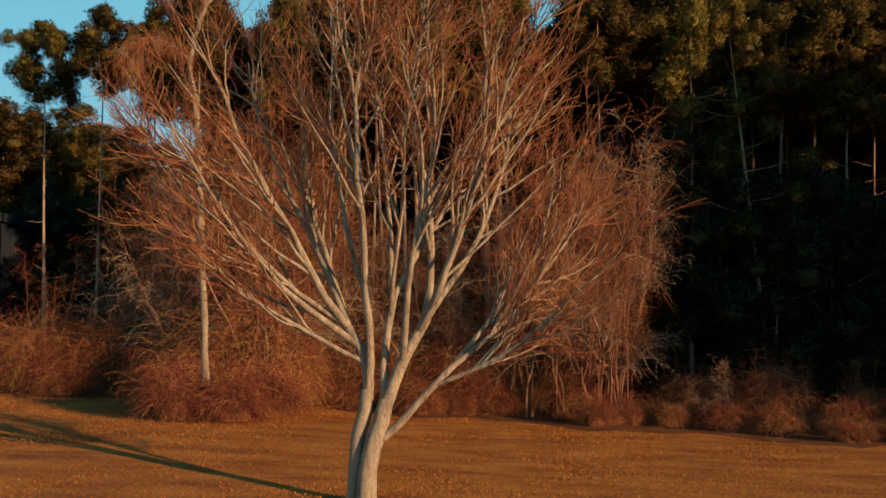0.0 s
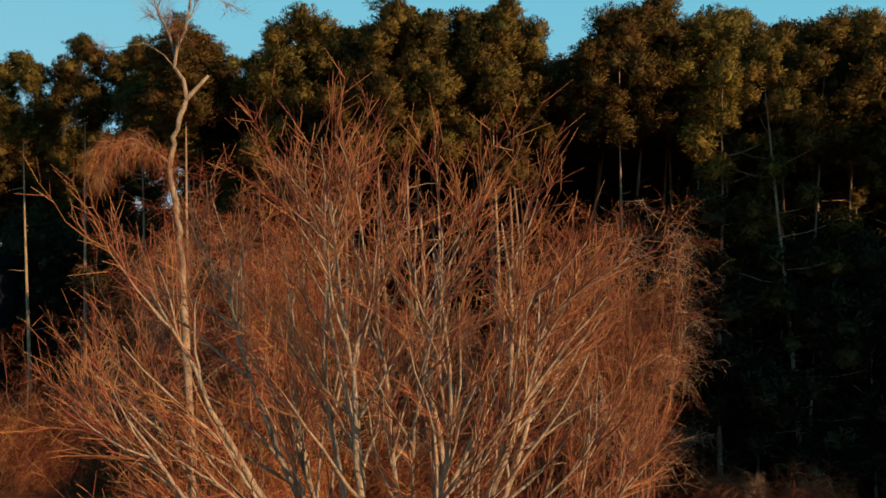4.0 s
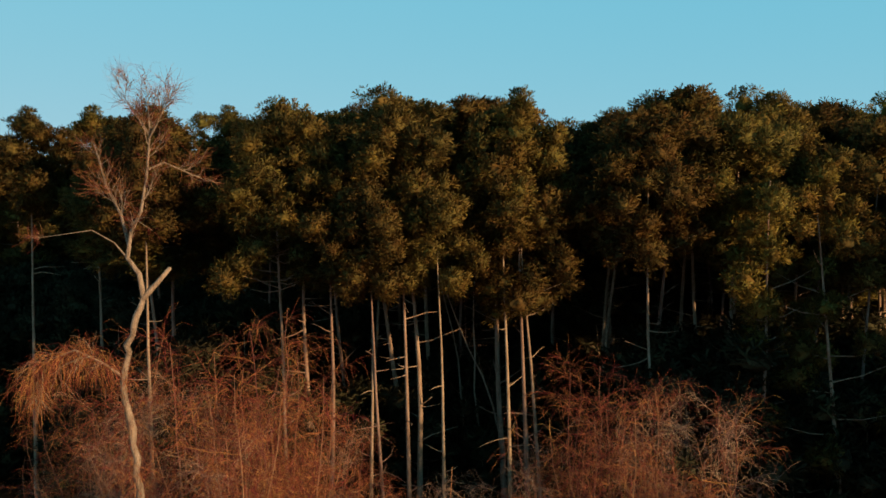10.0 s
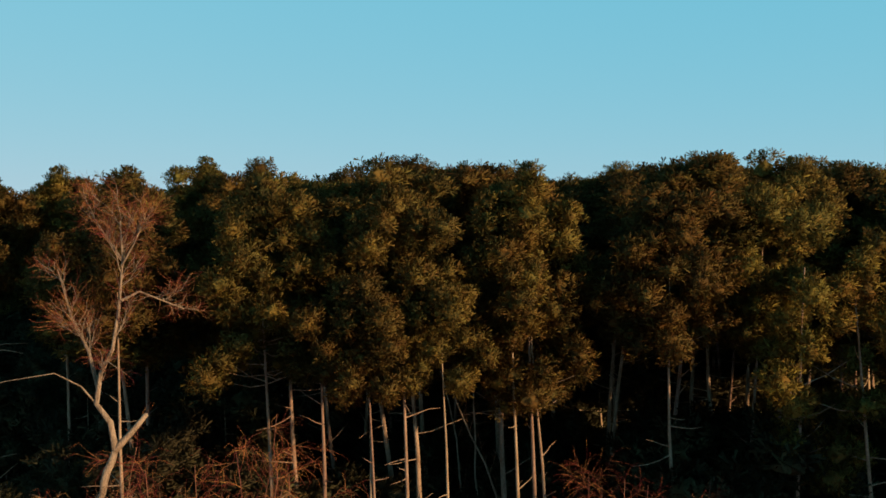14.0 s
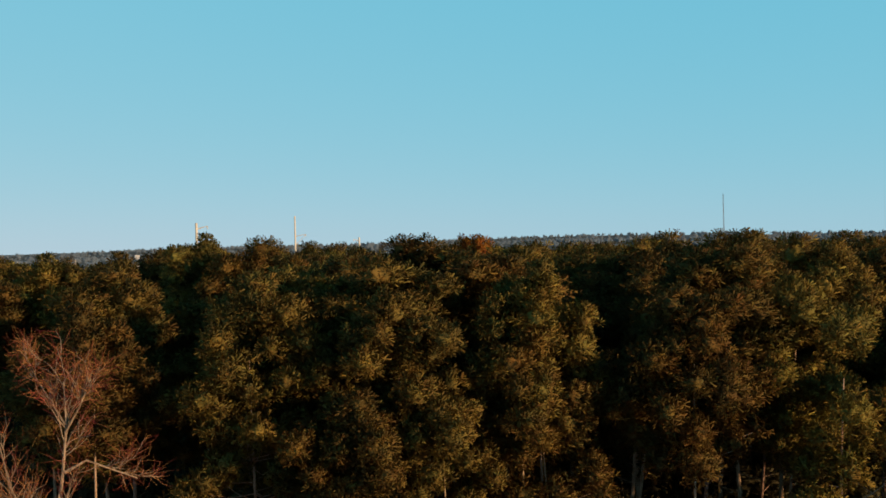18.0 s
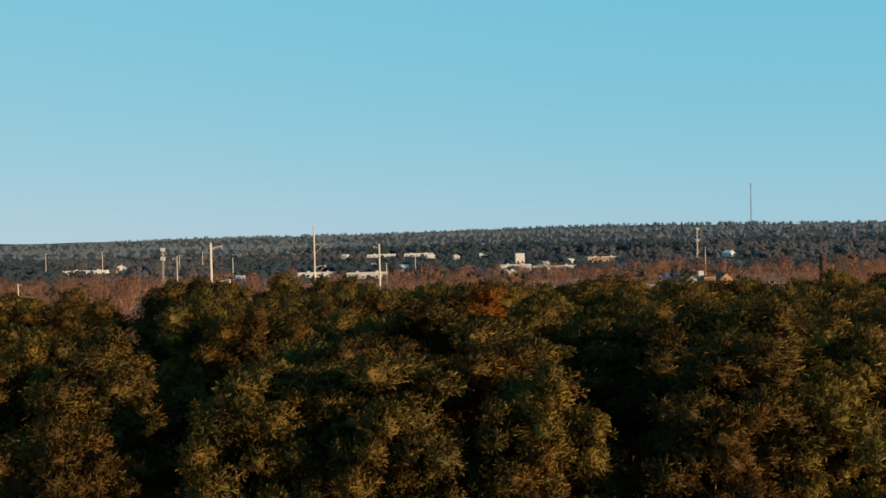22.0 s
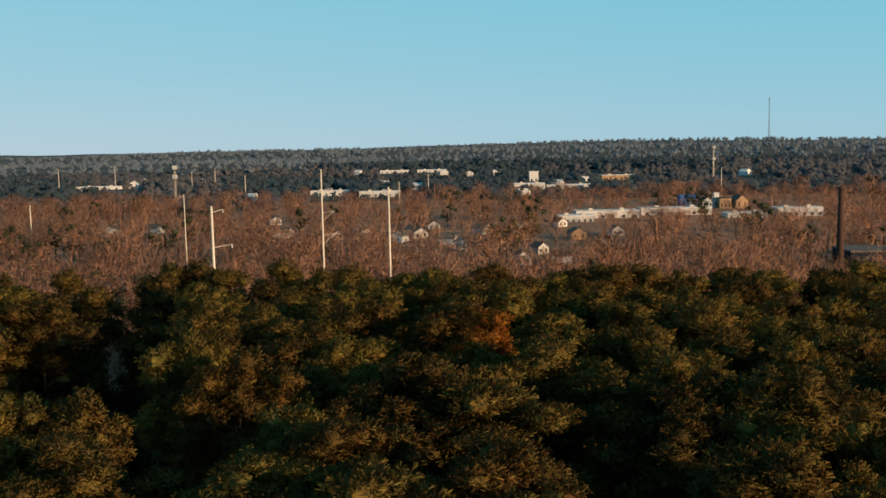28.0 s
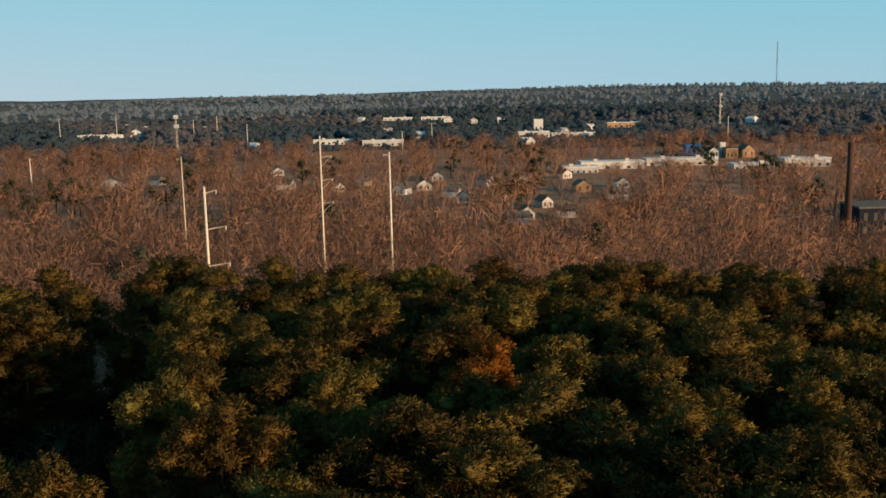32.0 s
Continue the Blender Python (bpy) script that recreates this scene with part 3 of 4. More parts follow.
# ---- the pale dead tree ----
def snag():
    rng = np.random.default_rng(31)
    y0 = 31.8
    root = new("dead_tree")
    k = 0.01444

    def at(px, py, dy=0.0):
        return np.array([-7.3 + (px - 308) * k, y0 + dy, 14.94 + (422 - py) * k])

    base = np.array([-7.75, y0, float(height(-7.75, y0)) - 0.1])
    root.location = base
    g = Geo()
    stem = [base, at(262, 1040), at(255, 860), at(250, 740), at(230, 610), at(240, 545), at(268, 465)]
    line = np.array([along(np.array(stem), f)[0] for f in np.linspace(0, 1, 31)]) - base
    line[1:-1] += rng.normal(size=(29, 3)) * 0.022
    tube(g, line, np.linspace(0.135, 0.07, 31) * rng.uniform(0.82, 1.15, 31), 9)
    part("trunk", g, M_DEAD, root, "pale weathered crooked trunk", smooth=True)

    # dry vines that climb the lower trunk
    wrap, n = Geo(), 520
    q, d = zip(*(along(line, f) for f in rng.uniform(0.05, 0.75, n)))
    curls(wrap, rng, np.array(q) + rng.normal(size=(n, 3)) * 0.06, unit(np.array(d) * 0.4 + rng.normal(size=(n, 3)) * 0.6), rng.uniform(0.3, 0.9, (n, 1)), 0.005, 0.35)
    part("vines", wrap, M_VINE, root, "red-brown vines hanging on the trunk")

    def limb(points, r0, r1, twigs, reach, hang=0.0):
        g = Geo()
        p = np.array([at(*q) for q in points]) - base
        tube(g, p, np.linspace(r0, r1, len(p)), 6)
        tw = Geo()
        for _ in range(twigs):
            f = rng.uniform(0.25, 1)
            q, d = along(p, f)
            b = bend(rng, q, d + unit(rng.normal(size=3)) * 0.75, reach * rng.uniform(0.7, 1.6), 7, 0.16, 0.10 - 0.5 * hang)
            tube(g, b, max(r1, 0.45 * r0 * (1 - 0.7 * f)) * np.linspace(0.8, 0.25, 8), 4, cap=False)
            for _ in range(6):
                q2, d2 = along(b, rng.uniform(0.15, 1))
                c = bend(rng, q2, d2 + unit(rng.normal(size=3)) * 0.6, reach * rng.uniform(0.4, 0.9), 5, 0.18, 0.07 - 0.5 * hang)
                tube(g, c, np.linspace(0.009, 0.004, 6), 3, cap=False)
                m = 5
                q3, d3 = zip(*(along(c, h) for h in rng.uniform(0.1, 1, m)))
                q3, d3 = np.array(q3), np.array(d3)
                curls(tw, rng, q3, unit(d3 + rng.normal(size=(m, 3)) * 0.5), rng.uniform(0.2, 0.6, (m, 1)), 0.0036, 0.5 * hang)
        limb_ob = part("limb", g, M_DEAD, root, smooth=True)
        m = int(160 * hang * twigs)
        if m:
            q3, d3 = zip(*(along(p, h) for h in rng.uniform(0.2, 1, m)))
            q3, d3 = np.array(q3), np.array(d3)
            curls(tw, rng, q3, unit(d3 * 0.1 + rng.normal(size=(m, 3)) * 0.7), reach * rng.uniform(0.5, 1.6, (m, 1)), 0.005, 0.8)
        if tw.v:
            part("twig_spray", tw, M_VINE, limb_ob, "fine red-brown twigs")

    limb([(268, 465), (292, 440), (312, 416, 0.1)], 0.08, 0.05, 0, 0.5)
    limb([(268, 465), (262, 425), (243, 398), (250, 355), (268, 320), (279, 260), (286, 190), (284, 135)], 0.075, 0.012, 14, 0.62)
    limb([(243, 398), (222, 372), (190, 350, -0.2), (100, 362, -0.3)], 0.024, 0.006, 1, 0.3)
    limb([(247, 380), (228, 325, 0.3), (200, 275, 0.5), (180, 205, 0.6)], 0.05, 0.011, 10, 0.6)
    limb([(282, 250), (305, 238, 0.2), (365, 266, 0.4)], 0.035, 0.01, 4, 0.5)
    limb([(232, 600), (205, 575, -0.2), (160, 548, -0.35), (110, 568, -0.4), (80, 615, -0.4)], 0.045, 0.010, 11, 0.7, 0.4)
    limb([(284, 200), (308, 165, -0.2), (325, 130, -0.3)], 0.026, 0.007, 6, 0.42)
    limb([(285, 190), (258, 155, 0.2), (235, 120, 0.3)], 0.026, 0.007, 6, 0.42)
    tagged(root, "pale crooked dead tree with a broken elbow limb", "tree")


snag()


# ---- vine-draped scrub and bare young trees along the wood's edge ----
def thicket(seed, wide, tall, strands):
    rng = np.random.default_rng(seed)
    root = new("vine_thicket")
    g = Geo()
    nu, nv = 14, 7
    v = []
    for a in range(nv):
        for b in range(nu):
            th, ph = b * 2 * math.pi / nu, a / (nv - 1) * math.pi / 2
            s = 0.78 + 0.22 * rng.uniform(-1, 1)
            v.append((wide * 0.66 * math.cos(th) * math.cos(ph) * s, wide * 0.55 * math.sin(th) * math.cos(ph) * s, tall * 0.72 * math.sin(ph) * s))
    t = []
    for a in range(nv - 1):
        for b in range(nu):
            p, q = a * nu + b, a * nu + (b + 1) % nu
            t += [(p, q, q + nu), (p, q + nu, p + nu)]
    g.add(v, t)
    # the core's darker litter colour stands in for shade inside the vines
    part("mound", g, M_LITTER, root, smooth=True)
    s = Geo()
    for _ in range(strands):
        a, r = rng.uniform(0, 6.28), math.sqrt(rng.uniform(0, 1))
        start = np.array([math.cos(a) * r * wide * 0.72, math.sin(a) * r * wide * 0.62, tall * (1 - 0.6 * r * r) * rng.uniform(0.7, 1.06)])
        p = bend(rng, start, (math.cos(a) * 0.7 + rng.normal() * 0.5, math.sin(a) * 0.7 + rng.normal() * 0.5, rng.uniform(0.1, 0.9)), rng.uniform(0.5, 1.5) * tall * 0.75, 7, 0.46, -0.3)
        p[:, 2] = np.maximum(p[:, 2], 0.02)
        tube(s, p, rng.uniform(0.004, 0.011) * np.linspace(1, 0.5, 8), 3, cap=False)
    part("vines", s, M_VINE, root, "tangled drooping red-brown vines")
    return root


def bare(name, seed, tall, stems, wood, twig, reach=1.0, girth=0.055, drape=0.0, arches=0, boughs=24, each=16):
    """A bare young tree or clump of stems with fine twigs; drape: how far its outer twigs hang."""
    rng = np.random.default_rng(seed)
    root = new(name)
    for _ in range(stems):
        g, tw = Geo(), Geo()
        a = rng.uniform(0, 6.28)
        p = bend(rng, (rng.normal(0, 0.3), rng.normal(0, 0.3), -0.1), (math.cos(a) * 0.2, math.sin(a) * 0.2, 1), tall * rng.uniform(0.7, 1.1), 13, 0.11, 0.05)
        tube(g, p, girth * np.linspace(1, 0.12, 14), 6)
        for _ in range(boughs):
            f = rng.uniform(0.2, 1) ** 0.85
            q, d = along(p, f)
            b = bend(rng, q, d * 0.6 + unit(rng.normal(size=3)) * 0.9, reach * rng.uniform(0.7, 2.0) * (1.35 - 0.7 * f), 7, 0.2, 0.05 - 1.3 * drape * rng.uniform(0, 1))
            tube(tw, b, (0.006 + 0.008 * (1 - f)) * np.linspace(1, 0.35, 8), 3, cap=False)
            q3, d3 = zip(*(along(b, h) for h in rng.uniform(0.08, 1, each)))
            q3, d3 = np.array(q3), np.array(d3)
            curls(tw, rng, q3, unit(d3 + rng.normal(size=(each, 3)) * 0.6), rng.uniform(0.3, 1.0, (each, 1)), 0.0042, 0.1 + 1.2 * drape)
        stem = part("stem", g, wood, root, smooth=True)
        part("twig_spray", tw, twig, stem)
    for _ in range(arches):
        g = Geo()
        a = rng.uniform(0, 6.28)
        p = bend(rng, (rng.normal(0, 0.3), rng.normal(0, 0.3), tall * rng.uniform(0.2, 0.55)), (math.cos(a), math.sin(a), 1.1), rng.uniform(2.5, 4.0), 9, 0.14, -0.17)
        tube(g, p, np.linspace(0.03, 0.008, 10), 5)
        for _ in range(7):
            q, d = along(p, rng.uniform(0.3, 1))
            b = bend(rng, q, d + rng.normal(size=3) * 0.6, rng.uniform(0.5, 1.3), 5, 0.2, -0.06)
            tube(g, b, np.linspace(0.011, 0.004, 6), 3, cap=False)
        part("arching_bough", g, M_DEAD, root, "pale arching bough", smooth=True)
    return root


MOUNDS = [thicket(40 + k, 1.7 + 0.2 * k, 1.5 + 0.45 * k, 1150) for k in range(4)]
YOUNG = [bare("bare_sapling", 60 + k, 10.5, 4, M_STEM, M_PALETWIG if k == 2 else M_VINE, 1.15, 0.05, 0.09 + 0.07 * (k % 2), 2 + k % 3) for k in range(5)]
rng_s = np.random.default_rng(77)


def set_out(pool, x, y, scale, label, category, group):
    k = pool[int(rng_s.integers(len(pool)))]
    m = Matrix.LocRotScale((x, y, float(height(x, y)) + 0.02), Euler((0, 0, rng_s.uniform(0, 6.28))), Vector((scale, scale, scale * rng_s.uniform(0.85, 1.15))))
    if k.name in used:
        k = copy_thing(k, m)
        k.matrix_basis = m
    else:
        used.add(k.name)
        k.matrix_basis = m
    tagged(k, label, category, group)


for q in range(84):
    x = -25 + q * 0.52 + rng_s.normal(0, 0.5)
    back = rng_s.uniform(0, 1) ** 1.5
    y = edge(x) + 1.2 + 3.6 * back
    set_out(MOUNDS, x, y, (0.45 + 0.75 * back + rng_s.uniform(0, 0.25)) * (0.52 if x > 2.5 else 1.0), "mound of dry red-brown vines at the lawn's edge", "shrub", "vine mounds")
# a heap round the dead tree's foot
for x, y, k in ((-8.6, 31.5, 1.0), (-7.0, 31.6, 1.15), (-7.8, 32.8, 1.5), (-9.4, 33.2, 1.2), (-6.2, 33.4, 1.3)):
    set_out(MOUNDS[:2], x, y, 0.75 * k, "heap of red-brown vines round the dead tree", "shrub", "vine mounds")
# taller heaps behind, where vines have climbed the young trees
for q in range(24):
    x = -24 + q * 1.1 + rng_s.normal(0, 0.4)
    set_out(MOUNDS[1:], x, edge(x) + rng_s.uniform(2.6, 5.0), rng_s.uniform(0.85, 1.25), "tall heap of red-brown vines over young trees", "shrub", "vine mounds")


def young(count, x0, x1, y0, y1, tall, label):
    for _ in range(count):
        x, y = rng_s.uniform(x0, x1), rng_s.uniform(y0, y1)
        set_out(YOUNG, x, max(y, edge(x) + rng_s.uniform(1.8, 3.0)), tall / 10.5 * rng_s.uniform(0.8, 1.06), label, "tree", "bare saplings")


RED = "bare red-brown sapling clump draped with vines"
young(16, -8.2, -4.0, 35.5, 39.5, 12.2, RED)
young(9, -12.5, -8.6, 35.0, 39.0, 9.4, RED)
young(5, -18.5, -12.5, 41.0, 44.5, 6.0, RED)
young(11, -4.2, 2.2, 36.5, 40.5, 8.0, RED)
young(22, 2.4, 6.8, 36.0, 39.5, 10.2, RED)
young(6, 8.5, 17.0, 34.0, 39.0, 2.8, "low bare red-brown scrub in the wood's shade")
# a bare pale crown that stands up out of the pines
ob = bare("bare_tree", 95, 21.6, 3, M_DEAD, M_STEM, 1.4, 0.075, boughs=12, each=7)
ob.location = (2.0, 50.2, float(height(2.0, 50.2)))
tagged(ob, "bare pale-barked tree standing among the pines", "tree")
# ---- the woods and the town beyond ----
def scatter(n, seed, x_of, y_of, keep):
    rng = np.random.default_rng(seed)
    y = y_of(rng, n)
    x = x_of(rng, y)
    k = keep(x, y)
    return x[k], y[k]


def mass(g, rng, centre, radii, rough=0.2, up=0.45):
    """A rough rounded heart of a far crown."""
    v = SMALL_V * rng.uniform(1 - rough, 1 + rough, (len(SMALL_V), 1)) * radii + centre
    g.add(v, SMALL_T)
    g.rounded.append(unit(SMALL_V + [0, 0, up]))


def wisps(g, rng, a, b, w, d):
    """Far twigs that take the light of the crown's side they stand on."""
    ribbons(g, rng, a, b, w)
    g.rounded.append(np.repeat(unit(d + rng.normal(size=d.shape) * 0.45 + [0, 0, 0.4]), 4, axis=0))


def far_bare(seed, limbs, twigs, thick=1.0):
    """A far leafless tree: a trunk, limbs and a rounded crown of fine twigs."""
    rng = np.random.default_rng(seed)
    g = Geo()
    wide, tall = rng.uniform(3.2, 4.4), rng.uniform(2.6, 3.4)
    d = unit(rng.normal(size=(limbs, 3)) + [0, 0, 0.5])
    a = np.tile([[0.0, 0.0, -0.3]], (limbs, 1)) + [0, 0, 1] * rng.uniform(0, 3.2, (limbs, 1))
    a[0] = (0, 0, -0.5)
    e = np.array([0, 0, 4.6]) + d * [wide, wide, tall] * 0.75
    wisps(g, rng, a, e, 0.05 * thick, d)
    d = unit(rng.normal(size=(twigs, 3)) + [0, 0, 0.45])
    q = np.array([0, 0, 4.6]) + d * [wide, wide, tall] * rng.uniform(0.3, 0.95, (twigs, 1)) * (1 + 0.2 * np.sin(d[:, :1] * 6 + d[:, 1:2] * 5))
    r = q + unit(d * 0.7 + rng.normal(size=(twigs, 3)) * 0.7 + [0, 0, 0.25]) * rng.uniform(0.3, 0.85, (twigs, 1))
    wisps(g, rng, q, r, 0.022 * thick, d)
    return g.shaded()


def far_green(seed, clumps, count):
    rng = np.random.default_rng(seed)
    g = Geo()
    for _ in range(clumps):
        z = rng.uniform(2.5, 9.0)
        lump(g, rng, (rng.normal(0, 1.2), rng.normal(0, 1.2), z), rng.uniform(1.0, 1.7) * (1.25 - 0.07 * z), count, 0.34, 0.9)
    n = g.n
    sticks(g, [(0, 0, -0.5)], [(0, 0, 6)], [0.25], [0.2])
    g.rounded.append(np.tile([[0.3, -0.9, 0.3]], (g.n - n, 1)))
    return g.shaded()


def far_mass(seed):
    """A very far tree: rough small masses heaped to a crown, and a few tufts."""
    rng = np.random.default_rng(seed)
    g = Geo()
    for k in range(5):
        mass(g, rng, [rng.normal(0, 1.5), rng.normal(0, 1.5), 1.5 + 0.8 * k], np.array([1.45, 1.45, 1.0]) * rng.uniform(1.2, 1.9) * (1.15 - 0.09 * k), 0.3, 2.6)
    n = 14
    d = unit(rng.normal(size=(n, 3)) + [0, 0, 0.6])
    c = np.array([0, 0, 4.0]) + d * [2.2, 2.2, 2.8]
    wisps(g, rng, c, c + rng.normal(size=(n, 3)) * 0.4 + d * 0.8, 0.22, d + [0, 0, 0.5])
    return g.shaded()


def woods(name, label, kinds, xs, ys, sizes, material, seed):
    """Many far trees in one mesh."""
    rng = np.random.default_rng(seed)
    g = Geo()
    zs = height(xs, ys)
    for x, y, z, s in zip(xs, ys, zs, sizes):
        v, t, n = kinds[int(rng.integers(len(kinds)))]
        c, q = math.cos(a := rng.uniform(0, 6.28)), math.sin(a)
        w = v * s * [rng.uniform(0.85, 1.2), rng.uniform(0.85, 1.2), 1]
        g.add(np.stack([w[:, 0] * c - w[:, 1] * q + x, w[:, 0] * q + w[:, 1] * c + y, w[:, 2] + z], 1), t)
        g.rounded.append(np.stack([n[:, 0] * c - n[:, 1] * q, n[:, 0] * q + n[:, 1] * c, n[:, 2]], 1))
    tagged(part(name, g, material), label, "woods", kind="stuff")


BUILT = []      # x, y, half width of what stands in the town, and the share of its distance kept low before it


def clear(x, y):
    """Where the town's buildings leave room for trees."""
    ok = np.ones(len(x), bool)
    for a, b, w, share in BUILT:
        ok &= ~((abs(x - a * y / b) < w + 1.5) & (y < b + 8) & (y > b - 6 - 0.012 * b))
    return ok


def lower(x, y):
    """Trees before the buildings are smaller: 1 elsewhere, less in front of them."""
    k = np.ones(len(x))
    for a, b, w, share in BUILT:
        k[(abs(x - a * y / b) < w + 1.5) & (y < b) & (y > b - share * b)] = 0.5
    return k


# ---- buildings ----
def house(x, y, wide, deep, tall, turn=0.0, wall=None, roof=None, label="small white gabled house among bare trees"):
    """A gabled house: walls, roof, windows, door and chimney."""
    BUILT.append((x, y, wide * 0.5, 0.14))
    root = new("house")
    z = float(height(x, y)) - 0.3
    root.matrix_basis = pose(x, y, z, 0, 0, turn)
    w, d, h = wide / 2, deep / 2, tall * 0.62
    g = Geo()
    box(g, -w, w, -d, d, 0, h)
    g.add([(-w, -d, h), (w, -d, h), (0, -d, tall), (-w, d, h), (w, d, h), (0, d, tall)], [(0, 1, 2), (3, 5, 4), (0, 2, 5), (0, 5, 3), (1, 4, 5), (1, 5, 2)])
    part("wall", g, wall or M_WHITE, root)
    for s in (-1, 1):
        g = Geo()
        o, e = 0.35, 0.12
        a, b = np.array([s * (w + o), 0, h - o * (tall - h) / w]), np.array([0.0, 0, tall + 0.06])
        q = [a + [0, -d - o, 0], a + [0, d + o, 0], b + [0, d + o, 0], b + [0, -d - o, 0]]
        q += [p + [0, 0, e] for p in q]
        g.add(q, [(0, 1, 2), (0, 2, 3), (4, 6, 5), (4, 7, 6), (0, 4, 5), (0, 5, 1), (3, 2, 6), (3, 6, 7), (0, 3, 7), (0, 7, 4), (1, 5, 6), (1, 6, 2)])
        part("roof", g, roof or M_ROOF, root)
    for sx in (-0.5, 0.5):
        g = Geo()
        box(g, sx * w - 0.45, sx * w + 0.45, -d - 0.05, -d + 0.02, h * 0.35, h * 0.8)
        part("window", g, M_GLASS, root)
    g = Geo()
    box(g, -0.45, 0.45, -d - 0.05, -d + 0.02, 0, min(2.1, h * 0.8))
    part("door", g, M_TAN, root)
    g = Geo()
    box(g, w * 0.4, w * 0.4 + 0.6, -0.3, 0.3, h, tall + 0.5)
    part("chimney", g, M_BRICK, root)
    tagged(root, label, "house", "houses of the town")


def shed(x, y, wide, deep, tall, wall=None, roof=None, name="warehouse", label="long pale flat-roofed warehouse", bays=6):
    """A flat-roofed block with a parapet, a row of dark openings and roof units."""
    BUILT.append((x, y, wide * 0.52, 0.16))
    root = new(name)
    root.location = (x, y, float(height(x, y)) - 0.4)
    w, d = wide / 2, deep / 2
    g = Geo()
    box(g, -w, w, -d, d, 0, tall)
    part("wall", g, wall or M_WHITE, root)
    g = Geo()
    box(g, -w - 0.2, w + 0.2, -d - 0.2, d + 0.2, tall, tall + 0.5)
    part("roof", g, roof or M_PALE, root)
    for q in range(bays):
        c = -w + (q + 0.5) * wide / bays
        g = Geo()
        box(g, c - wide / bays * 0.16, c + wide / bays * 0.16, -d - 0.08, -d + 0.02, tall * 0.15, tall * 0.5)
        part("window", g, M_GLASS, root)
    if wide > 15:
        for q in range(2):
            g = Geo()
            c = -w * 0.5 + q * w
            box(g, c - 1.2, c + 1.2, -1, 1, tall + 0.5, tall + 1.7)
            part("roof_unit", g, M_STEEL, root)
    tagged(root, label, name.replace("_", " "), "town buildings")


for x, y, w, t in ((-194, 556, 11, 10), (-174, 572, 7, 70), (-115, 628, 7, 20), (-93, 536, 10, 80), (-150, 900, 8, 30), (-18, 512, 7.5, 5),
                   (-28, 492, 6.5, -25), (2, 452, 6, 0), (14, 524, 6.5, 40), (26, 395, 5.6, 4)):
    house(x, y, w, 8, 5.6, t)
for x, y, w, t in ((22, 381, 7, 85), (5, 344, 6.4, 60), (34, 528, 6, -10), (42, 401, 7, 80), (36, 432, 5, 20), (-4, 476, 6.4, 75),
                   (-13, 564, 6.4, 10), (57, 552, 6, 30), (71, 452, 8, 88), (80, 500, 6.2, 6), (-62, 516, 5, 15), (-52, 548, 5.5, -30)):
    house(x, y, w, 8, 5.2, t)
house(59, 488, 7.4, 8, 5.8, 10, M_TAN, None, "tan gabled house among bare trees")
house(195, 684, 9, 10, 9.0, 12, M_TAN, None, "tan house with a steep gable")
house(173, 688, 8, 10, 7.5, 5, M_WHITE, M_BRICK, "white house with a red-brown roof")
for x, y, w, h in ((-548, 1456, 15, 7), (-427, 1324, 15, 6), (-372, 1024, 46, 4.5), (-109, 860, 34, 5.5), (-64, 836, 34, 6), (-85, 1372, 40, 5), (-32, 1356, 40, 5)):
    shed(x, y, w, 14, 0.75 * h)
for x, y, w, h in ((72, 960, 30, 7.5), (111, 960, 44, 6), (70, 584, 20, 5), (92, 608, 38, 6), (138, 628, 44, 6), (174, 600, 24, 4), (211, 616, 28, 7)):
    shed(x, y, w, 14, 0.75 * h)
shed(83, 1040, 9.5, 9, 15, None, None, "tower_block", "white tower block above low buildings", 2)
shed(186, 1124, 38, 14, 6, M_TAN, None, "warehouse", "tan flat-roofed building near dark woods")
shed(167, 716, 11.5, 10, 7, M_BLUE, M_BLUE, "warehouse", "blue-clad flat-roofed building behind white warehouses", 3)
shed(185, 684, 8, 8, 7, M_TAN, M_ROOF, "apartment_building", "tan brick building by the church", 3)
shed(181, 690, 3.6, 3.6, 10, M_WHITE, M_WHITE, "church_tower", "square white church tower", 1)
shed(-30.5, 58, 11, 9, 9.0, M_SLATE, M_SLATE, "building", "dark slate-blue building beside the wood", 4)


def mill(x, y):
    root = new("mill_building")
    BUILT.append((x + 12, y, 36, 0.36))
    root.location = (x, y, float(height(x, y)) - 0.4)
    g = Geo()
    box(g, -20, 46, -8, 8, 0, 10.2)
    part("wall", g, M_SLATE, root, "dark blue-grey mill wall")
    g = Geo()
    box(g, -20.3, 46.3, -8.3, 8.3, 10.2, 10.8)
    part("roof", g, M_ROOF, root)
    for r in range(2):
        for q in range(20):
            g = Geo()
            box(g, -18.6 + q * 3.2, -17.4 + q * 3.2, -8.1, -7.95, 1.8 + r * 4.4, 4.4 + r * 4.4)
            part("window", g, M_ROOF, root)
    g = Geo()
    box(g, 17, 25, -4, 4, 10.8, 14.0)
    part("roof_house", g, M_BRICK, root)
    tagged(root, "long dark mill with rows of windows", "mill")


mill(149, 341)


def smokestack(x, y, top):
    root = new("smokestack")
    z = float(height(x, y))
    root.location = (x, y, z)
    h = top - z
    g = Geo()
    tube(g, [(0, 0, -0.3), (0, 0, h * 0.6), (0, 0, h - 1.2)], [1.35, 1.0, 0.85], 16)
    part("shaft", g, M_BRICK, root, "dark sooty brick shaft", smooth=True)
    g = Geo()
    tube(g, [(0, 0, h - 1.2), (0, 0, h - 1.0), (0, 0, h)], [0.85, 1.0, 0.95], 16)
    part("crown", g, M_BRICK, root)
    tagged(root, "tall dark brick mill chimney", "chimney")


